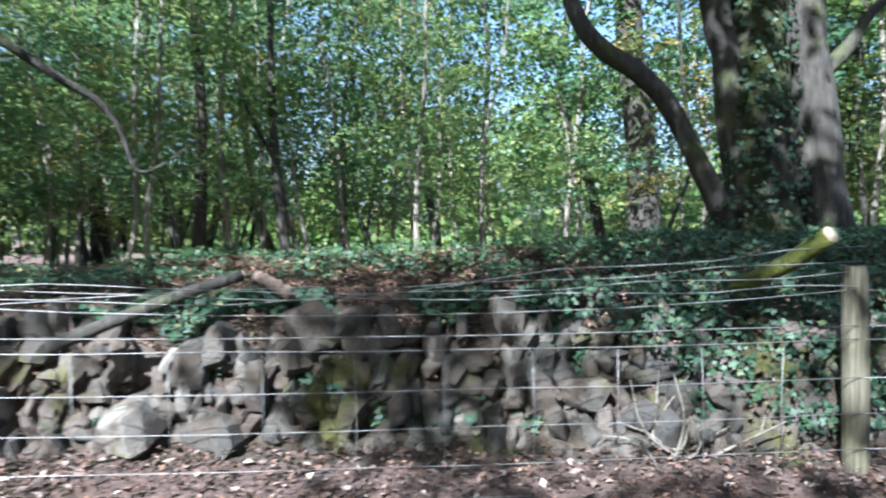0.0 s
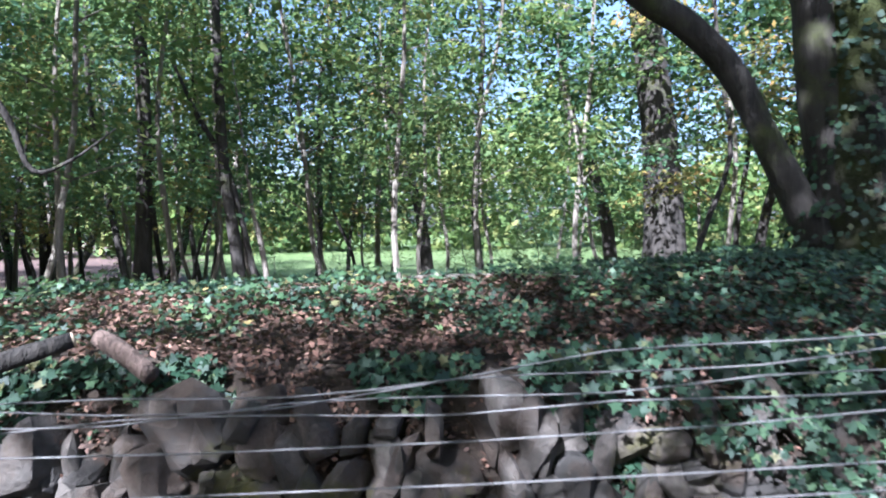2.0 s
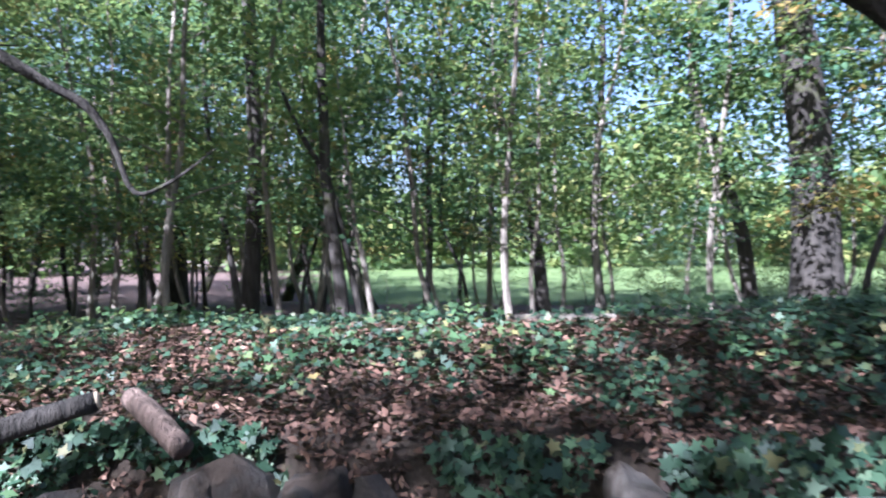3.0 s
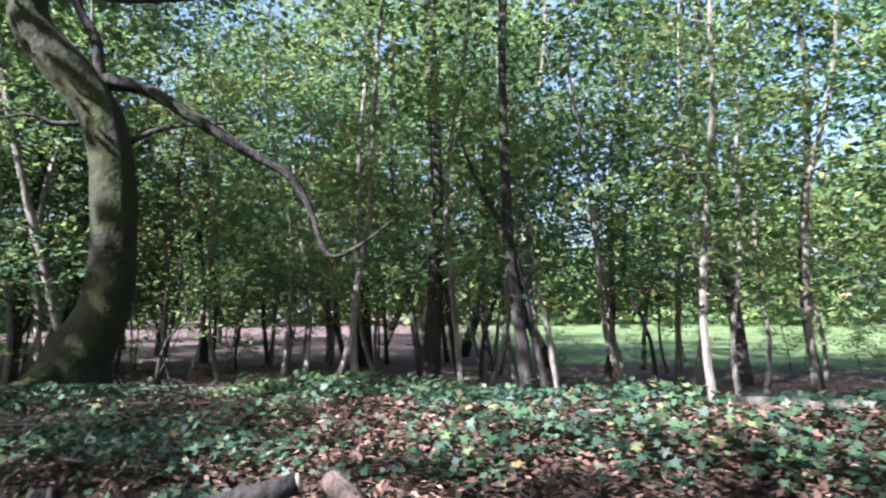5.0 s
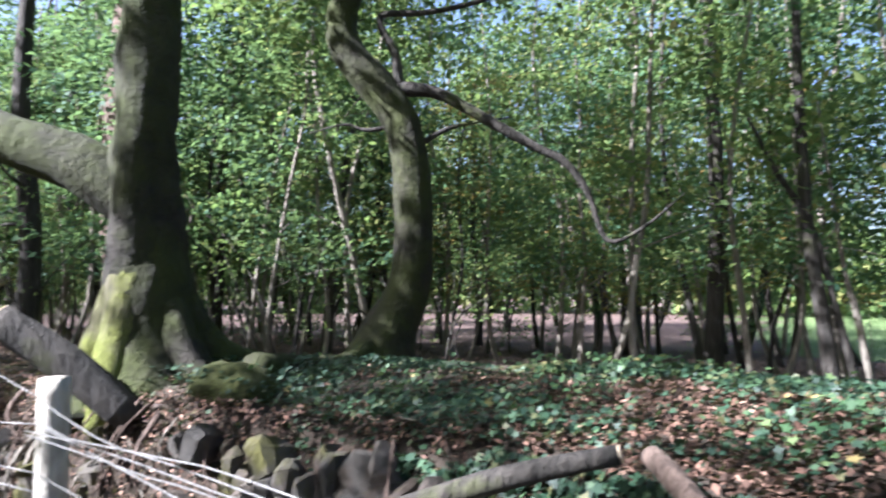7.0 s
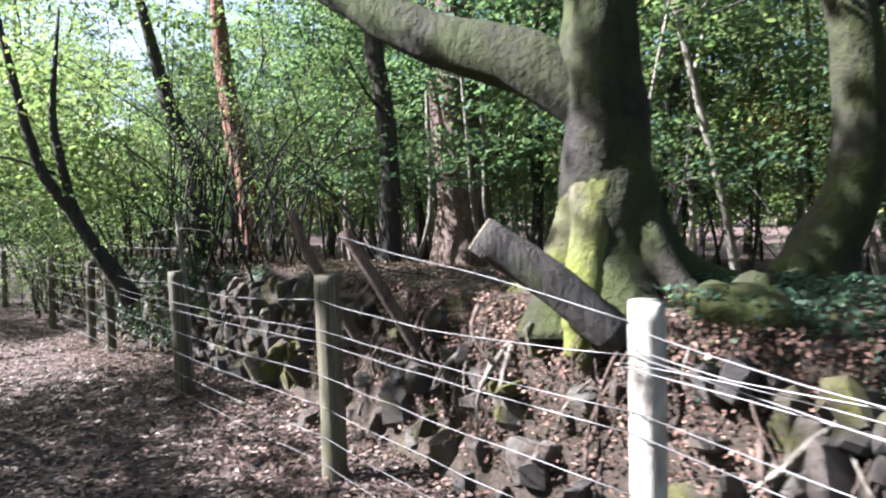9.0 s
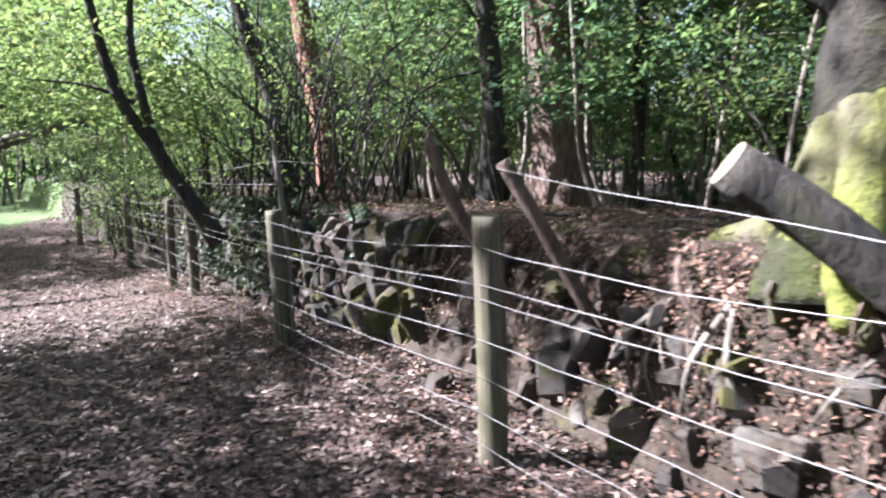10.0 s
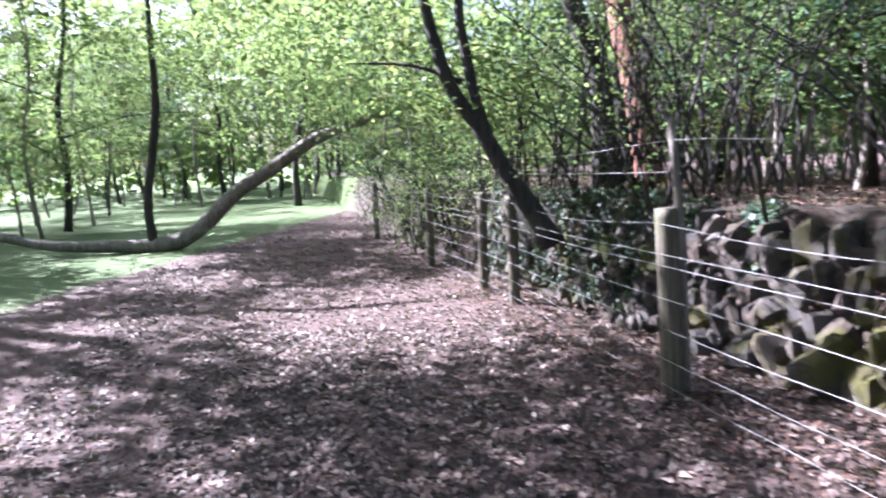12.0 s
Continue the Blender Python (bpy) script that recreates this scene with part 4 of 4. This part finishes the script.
def bank_wall():
    w = thing("wall_bank", (-3, 2.5, 0.1), "rough dry-stone facing of upright mossy rubble on the bank", "wall", kind="structure")
    meshes = [stone_mesh(i) for i in range(16)]
    rng = random.Random(9)
    made = 0
    for row in range(8):
        x = 2.6
        while x > -11.5:
            dense = 1.0 if x > -3.0 else (0.26 if x > -6.4 else 0.9)
            big = rng.random() < 0.09
            wd = rng.uniform(0.045, 0.13) * (1.9 if big else 1)
            ht = rng.uniform(0.07, 0.24) * (1.2 if big else 1)
            x -= wd * 0.92
            if -6.4 < x < -3.0:
                wd, ht = wd * 0.8, ht * 0.7
            z0 = foot_z(x)
            z = z0 + 0.02 + row * 0.12 + rng.uniform(-0.06, 0.06)
            if z > top_z(x) - 0.09 - rng.uniform(0, 0.12) or rng.random() > dense or made >= 1150:
                continue
            d = wall_dir(x)
            nrm = Vector((d.y, -d.x, 0))
            k = (z - z0) / max(0.3, top_z(x) - z0)
            c = Vector((x, wall_y(x), z)) - nrm * (0.17 * k + rng.uniform(-0.05, 0.05))
            ob = new("stone", meshes[rng.randrange(16)])
            ob.parent = w
            ob.matrix_basis = Matrix.Translation(c - w.location) @ Euler((rng.uniform(-0.35, 0.35), rng.uniform(-0.6, 0.6), math.atan2(d.y, d.x) + rng.uniform(-0.35, 0.35))).to_matrix().to_4x4() @ Matrix.Diagonal((wd, rng.uniform(0.14, 0.22), ht, 1))
            made += 1
    # larger rocks fallen at the foot
    for x, off, z, s in ((-5.1, 0.02, 0.45, 0.36), (-4.6, 0.02, 0.32, 0.26), (-4.0, -0.02, 0.42, 0.28), (-6.9, -0.1, 0.28, 0.36), (-3.3, 0.0, 0.4, 0.34), (-7.4, -0.08, 0.22, 0.26), (-7.7, -0.1, 0.2, 0.24), (-5.7, -0.3, 0.2, 0.2), (-1.9, -0.1, 0.42, 0.4), (-1.5, -0.12, 0.36, 0.3)):
        ob = new("rock", meshes[rng.randrange(16)])
        ob.parent = w
        ob.matrix_basis = Matrix.Translation(Vector((x, wall_y(x) + off, z)) - w.location) @ Euler((rng.uniform(-0.3, 0.3), rng.uniform(-0.3, 0.3), rng.uniform(0, 3))).to_matrix().to_4x4() @ Matrix.Diagonal((s * 0.8, s * 0.62, s * 0.65, 1))


bank_wall()


# ---- ground cover ----
def scatter(rng, n, x0, x1, s0, s1):
    x = rng.uniform(x0, x1, n)
    s = rng.uniform(s0, s1, n)
    y = np.array([wall_y(a) + b for a, b in zip(x, s)])
    z = np.array([ground_z(a, b) for a, b in zip(x, y)])
    return np.stack([x, y, z], 1), s


def cover():
    rng = np.random.default_rng(3)
    # dry leaves on the track
    p, s = scatter(rng, 34000, -13, 3, -4.6, 0.05)
    p2, s2 = scatter(rng, 44000, -24, 1, -9, -0.2)
    m = (p2[:, 0] < -13) | (s2 < -4)
    p2, s2 = p2[m], s2[m]
    p2 = p2[rng.uniform(0, 1, len(p2)) < np.interp(s2, (-9, -5, -4), (0.25, 0.8, 1.0))]
    p5, _ = scatter(rng, 26000, -9, -2, -3.6, 0.0)
    p = np.concatenate([p, p2, p5])
    p = p[[grass_part(a[0], a[1]) < rng.uniform(0.2, 1) for a in p]]
    p[:, 2] += rng.uniform(0.003, 0.018, len(p))
    ob = leaf_cloud("leaf_litter", p, np.array([0, 0, 1]) + rng.normal(size=p.shape) * 0.3, rng.uniform(0.025, 0.065, len(p)), LITTER, None, 0.55, rng)
    tagged(ob, "dry brown fallen leaves covering the track", "leaf litter", kind="stuff")
    # russet leaves along the foot of the wall and on the wood's floor
    p1, _ = scatter(rng, 9000, -11, 3, -0.9, 0.12)
    p2, _ = scatter(rng, 30000, -12, 5, 0.12, 3.0)
    p3, _ = scatter(rng, 46000, -24, 8, 3.0, 14)
    p4, _ = scatter(rng, 26000, -3, 2.2, 0.1, 1.3)
    p = np.concatenate([p1, p2, p3, p4])
    p[:, 2] += rng.uniform(0.01, 0.05, len(p))
    ob = leaf_cloud("russet_litter", p, np.array([0, 0, 1]) + rng.normal(size=p.shape) * 0.38, rng.uniform(0.018, 0.042, len(p)), LITTER_RED, None, 0.55, rng)
    tagged(ob, "russet fallen leaves on the bank and woodland floor", "leaf litter", kind="stuff")
    # ivy over the bank
    p, s = scatter(rng, 80000, -3.9, 6, 0.12, 2.7)
    patch = np.array([noise.noise(Vector((a[0] * 1.1, a[1] * 1.1, 3))) + 0.5 * noise.noise(Vector((a[0] * 3.5, a[1] * 3.5, 7))) for a in p])
    keep = (patch + np.interp(p[:, 0], (-4.6, -3.4, -1.5, 0.2, 1.5), (0.3, 0.2, -0.05, 0.1, 0.5))) > rng.uniform(-0.15, 0.42, len(p))
    p = p[keep]
    p[:, 2] += rng.uniform(0.015, 0.1, len(p))
    ob = leaf_cloud("ivy_carpet", p, np.array([0, -0.3, 1]) + rng.normal(size=p.shape) * 0.5, rng.uniform(0.017, 0.038, len(p)), IVY, None, 0.95, rng, outline=LOBED)
    tagged(ob, "dark green ivy carpet over the bank top", "ivy", kind="stuff")
    # ivy hanging down the face
    x = np.concatenate([0.1 + 4.4 * rng.uniform(0, 1, 7500) ** 0.62, rng.uniform(-11.6, -8.4, 5200)])
    u = rng.uniform(0, 1, len(x)) ** 1.4
    z = np.array([top_z(a) for a in x]) + 0.08 - u * np.where(x > 0, np.interp(x, (0.1, 0.6, 1.4, 4.5), (0.1, 0.3, 0.75, 0.85)), 0.9)
    y = np.array([wall_y(a) for a in x]) + 0.15 - u * 0.2 - rng.uniform(0.0, 0.12, len(x))
    p = np.stack([x, y, z], 1)
    ob = leaf_cloud("hanging_ivy", p, np.array([0, -1, 0.4]) + rng.normal(size=p.shape) * 0.5, rng.uniform(0.02, 0.046, len(p)), IVY, None, 0.95, rng, outline=LOBED)
    tagged(ob, "ivy hanging over the stone face of the bank", "ivy", kind="stuff")
    # leaves, ivy sprigs and crumbs caught on the steep face
    x = np.concatenate([rng.uniform(-11.5, 3, 26000), rng.uniform(-6.8, -2.9, 6000)])
    u = rng.uniform(0, 1, len(x)) ** 0.6
    fz, tz = np.array([foot_z(a) for a in x]), np.array([top_z(a) for a in x])
    y = np.array([wall_y(a) for a in x]) + 0.22 * np.clip((u - 0.15) / 0.85, 0, 1) - rng.uniform(-0.01, 0.045, len(x))
    p = np.stack([x, y, fz + (tz - fz) * u + 0.03], 1)
    patch = np.array([noise.noise(Vector((a[0] * 2.6, a[2] * 3.5, 5))) for a in p])
    out = np.array([0, -0.8, 0.7]) + rng.normal(size=p.shape) * 0.5
    a = (patch > 0.16) & (np.arange(len(x)) < 26000) & ((x > -2.4) | (x < -7.5))
    ob = leaf_cloud("face_ivy", p[a], out[a], rng.uniform(0.02, 0.05, a.sum()), IVY, None, 0.95, rng, outline=LOBED)
    tagged(ob, "ivy sprigs creeping over the stones of the bank", "ivy", kind="stuff")
    a = ((patch < -0.02) & (rng.uniform(0, 1, len(x)) < 0.25 + 0.75 * u ** 2)) | (np.arange(len(x)) > 26000)
    ob = leaf_cloud("face_litter", p[a], out[a], rng.uniform(0.014, 0.034, a.sum()), LITTER_RED, None, 0.55, rng)
    tagged(ob, "dead leaves caught on the face of the bank", "leaf litter", kind="stuff")
    # low bright seedlings in the sunny part of the bank
    p, s = scatter(rng, 12000, -3.6, 1.2, 0.4, 2.6)
    patch = np.array([noise.noise(Vector((a[0] * 2.2, a[1] * 2.2, 8))) for a in p])
    p = p[(patch > 0.16) & (rng.uniform(0, 1, len(p)) < 0.5)]
    p[:, 2] += rng.uniform(0.03, 0.14, len(p))
    ob = leaf_cloud("seedlings", p, np.array([0, -0.2, 1]) + rng.normal(size=p.shape) * 0.45, rng.uniform(0.024, 0.046, len(p)), BRAMBLE, None, 0.9, rng, outline=LOBED)
    tagged(ob, "low bright green seedlings and brambles on the bank", "undergrowth", kind="stuff")


cover()


def mound(name, label, x, y, rx, ry, h, seed):
    bm = bmesh.new()
    bmesh.ops.create_icosphere(bm, subdivisions=3, radius=1)
    for v in bm.verts:
        q = v.co.copy()
        k = 1 + 0.22 * noise.noise(q * 2 + Vector((seed, 0, 0))) + 0.1 * noise.noise(q * 6)
        v.co = Vector((q.x * rx * k, q.y * ry * k, q.z * h * k))
    me = bpy.data.meshes.new(name)
    bm.to_mesh(me)
    bm.free()
    me.materials.append(MOSS)
    me.polygons.foreach_set("use_smooth", [True] * len(me.polygons))
    ob = new(name, me)
    ob.location = (x, y, ground_z(x, y))
    return tagged(ob, label, "moss")


mound("moss_mound", "rounded green moss cushion on the bank", -3.55, 5.2, 0.42, 0.3, 0.17, 1)
mound("moss_mound", "small dark moss cushion on the bank", -3.1, 5.35, 0.2, 0.2, 0.12, 2)
mound("moss_mound", "bright yellow-green moss tuft at the foot of the tree", -4.9, 4.35, 0.2, 0.16, 0.12, 3)


# ---- thicket, roots and twigs ----
def thicket(x, y, seed, n, h, label, mat, leaf, leaves):
    rng = np.random.default_rng(seed)
    t = thing("thorn_bush", (x, y, ground_z(x, y)), label, "bush")
    ends = []
    for k in range(n):
        a, l = rng.uniform(0, 6.28), h * rng.uniform(0.5, 1.1)
        bx, by, bz = x + rng.normal() * 0.3, y + rng.normal() * 0.25, ground_z(x, y) - 0.03
        d = rng.normal(size=3) * 0.33
        mid = (bx + d[0] * l * 0.5 + rng.normal() * 0.12, by + d[1] * l * 0.5 + rng.normal() * 0.12, bz + l * rng.uniform(0.4, 0.7))
        end = (bx + d[0] * l * 1.6 + rng.normal() * 0.15, by + d[1] * l * 1.6, bz + l)
        r = rng.uniform(0.006, 0.016)
        limb("stem", [(bx, by, bz, r), (*mid, r * 0.75), (*end, r * 0.25)], mat, t, 5, n=3, lump=0.2, seed=k)
        ends += [mid, end]
    if leaves:
        leaves = int(leaves * 2.2)
        c = np.array(ends)[rng.integers(0, len(ends), leaves)] + rng.normal(size=(leaves, 3)) * np.array([0.26, 0.26, 0.34])
        p, nn = sprays(rng, c, 14, 0.14)
        leaf_cloud("foliage", p - np.array(t.location), nn, rng.uniform(0.03, 0.06, len(p)), leaf, t, rng=rng)
    return t


for k, (x, off, n, h, lv) in enumerate([(-8.3, 0.5, 12, 1.7, 8), (-8.9, 0.35, 14, 2.0, 14), (-9.4, 0.4, 16, 2.2, 24), (-10.0, 0.35, 16, 2.3, 34), (-10.6, 0.3, 16, 2.2, 50), (-11.3, 0.2, 14, 1.8, 60), (-12.2, 0.1, 12, 1.5, 70), (-9.2, 1.3, 12, 2.4, 14), (-10.4, 1.4, 14, 2.6, 24), (-8.4, 2.0, 9, 2.0, 10), (-6.9, 3.2, 8, 1.7, 12), (-5.7, 4.2, 7, 1.5, 10)]):
    thicket(x, wall_y(x) + off, 200 + k, n, h, "tangled grey thorn bush on the bank top" if lv < 40 else "leafy sunlit bush at the end of the wall", BARK_DARK, LEAF_BRIGHT, lv)


def bank_roots():
    rng = random.Random(31)
    t = thing("exposed_roots", (-4.5, 2.3, 0.9), "tangle of bare roots hanging from the eroded bank", "roots")
    for k in range(90):
        x = rng.uniform(-6.8, -2.2)
        d = wall_dir(x)
        nrm = Vector((d.y, -d.x, 0))
        z = rng.uniform(0.65, 1.08)
        p = Vector((x, wall_y(x) + 0.1, z)) - nrm * 0.05
        l = rng.uniform(0.2, 0.55)
        side = d * rng.uniform(-0.3, 0.3)
        r = rng.choice((0.003, 0.004, 0.006, 0.008, 0.016))
        q1, q2 = p + nrm * 0.13 + side * 0.5 - Vector((0, 0, l * 0.45)), p + nrm * 0.1 + side - Vector((0, 0, l))
        limb("root", [(*p, r), (*q1, r * 0.8), (*q2, r * 0.35)], BARK_PINK if k % 3 else BARK_PALE, t, 6, n=3, lump=0.25, seed=k)


def twig_heap(x, y, z, seed, n, label):
    rng = random.Random(seed)
    t = thing("dead_twigs", (x, y, z), label, "twigs")
    for k in range(n):
        a = Vector((x + rng.uniform(-0.2, 0.2), y + rng.uniform(-0.08, 0.08), z))
        b = a + Vector((rng.uniform(-0.35, 0.35), rng.uniform(-0.08, 0.1), rng.uniform(0.1, 0.45)))
        m = a.lerp(b, 0.5) + Vector((rng.uniform(-0.06, 0.06), 0, rng.uniform(-0.05, 0.05)))
        limb("twig", [(*a, 0.008), (*m, 0.006), (*b, 0.002)], BARK_PALE, t, 5, n=3, lump=0.2, seed=k)


bank_roots()
twig_heap(0.75, 2.98, 0.27, 4, 12, "heap of pale dead twigs at the foot of the wall")
for k, (x, off) in enumerate([(-13.2, 0.0), (-14.2, -0.1), (-15.3, 0.0), (-16.6, 0.1), (-18.2, 0.0)]):
    thicket(x, wall_y(x) + off, 300 + k, 14, 1.7, "leafy green bush beside the track", BARK_DARK, LEAF_BRIGHT if k < 3 else LEAF_BLUE, 90)

mound("moss_mound", "bright sunlit moss hanging over the wall end", -8.5, wall_y(-8.5) + 0.12, 0.28, 0.14, 0.16, 5)
mound("moss_mound", "bright moss clump on the wall top", -9.1, wall_y(-9.1) + 0.12, 0.25, 0.15, 0.14, 6)
mound("moss_mound", "mossy hump beside the roots of the beech", -3.5, wall_y(-3.5) + 0.45, 0.3, 0.2, 0.12, 8)


# ---- nest box on a far trunk ----
plain_tree("woodland_tree", "straight dark tree carrying a wooden nest box", [(-8.2, 12.6, 0.86), (-8.25, 12.65, 3.0), (-8.2, 12.7, 5.0), (-8.1, 12.8, 9.0)], [0.2, 0.16, 0.14, 0.07], BARK_DARK, 12, 40, 0.3, [((-8.1, 12.9, 7.0), (2.2, 2.0, 1.6))], LEAF, 60)
nb = thing("nest_box", (-8.05, 12.45, 3.6), "brown wooden nest box fixed to a tree trunk", "nest box")


def board(name, size, at, mat, parent, tilt=0.0):
    bm = bmesh.new()
    bmesh.ops.create_cube(bm, size=1)
    for v in bm.verts:
        v.co = Vector((v.co.x * size[0], v.co.y * size[1], v.co.z * size[2]))
    bmesh.ops.bevel(bm, geom=bm.edges[:], offset=0.006, segments=1, affect="EDGES")
    me = bpy.data.meshes.new(name)
    bm.to_mesh(me)
    bm.free()
    me.materials.append(mat)
    ob = new(name, me)
    ob.parent = parent
    ob.matrix_basis = pose(*at, tilt, 0, 0)
    return ob


board("body", (0.26, 0.24, 0.42), (0, 0, 0), BARK_RED, nb)
board("roof", (0.32, 0.32, 0.03), (0, -0.02, 0.24), BARK_DARK, nb, 12)


def ground_twigs():
    rng = random.Random(77)
    for k in range(46):
        x = rng.uniform(-6.5, 2.5)
        y = wall_y(x) + rng.uniform(0.1, 2.2)
        a, l = rng.uniform(0, 6.28), rng.uniform(0.2, 0.7)
        row = []
        for u in (0, 0.35, 0.7, 1.0):
            px, py = x + math.cos(a) * l * u + rng.uniform(-0.03, 0.03), y + math.sin(a) * l * u + rng.uniform(-0.03, 0.03)
            row.append((px, py, ground_z(px, py) + 0.035 + 0.03 * u, 0.007 * (1.1 - 0.8 * u)))
        t = thing("twig", row[0][:3], "dead fallen twig lying among leaves on the bank", "twig", "fallen twigs")
        limb("stem", row, BARK_PALE if k % 3 else BARK_DARK, t, 5, n=3, lump=0.2, seed=k)


ground_twigs()
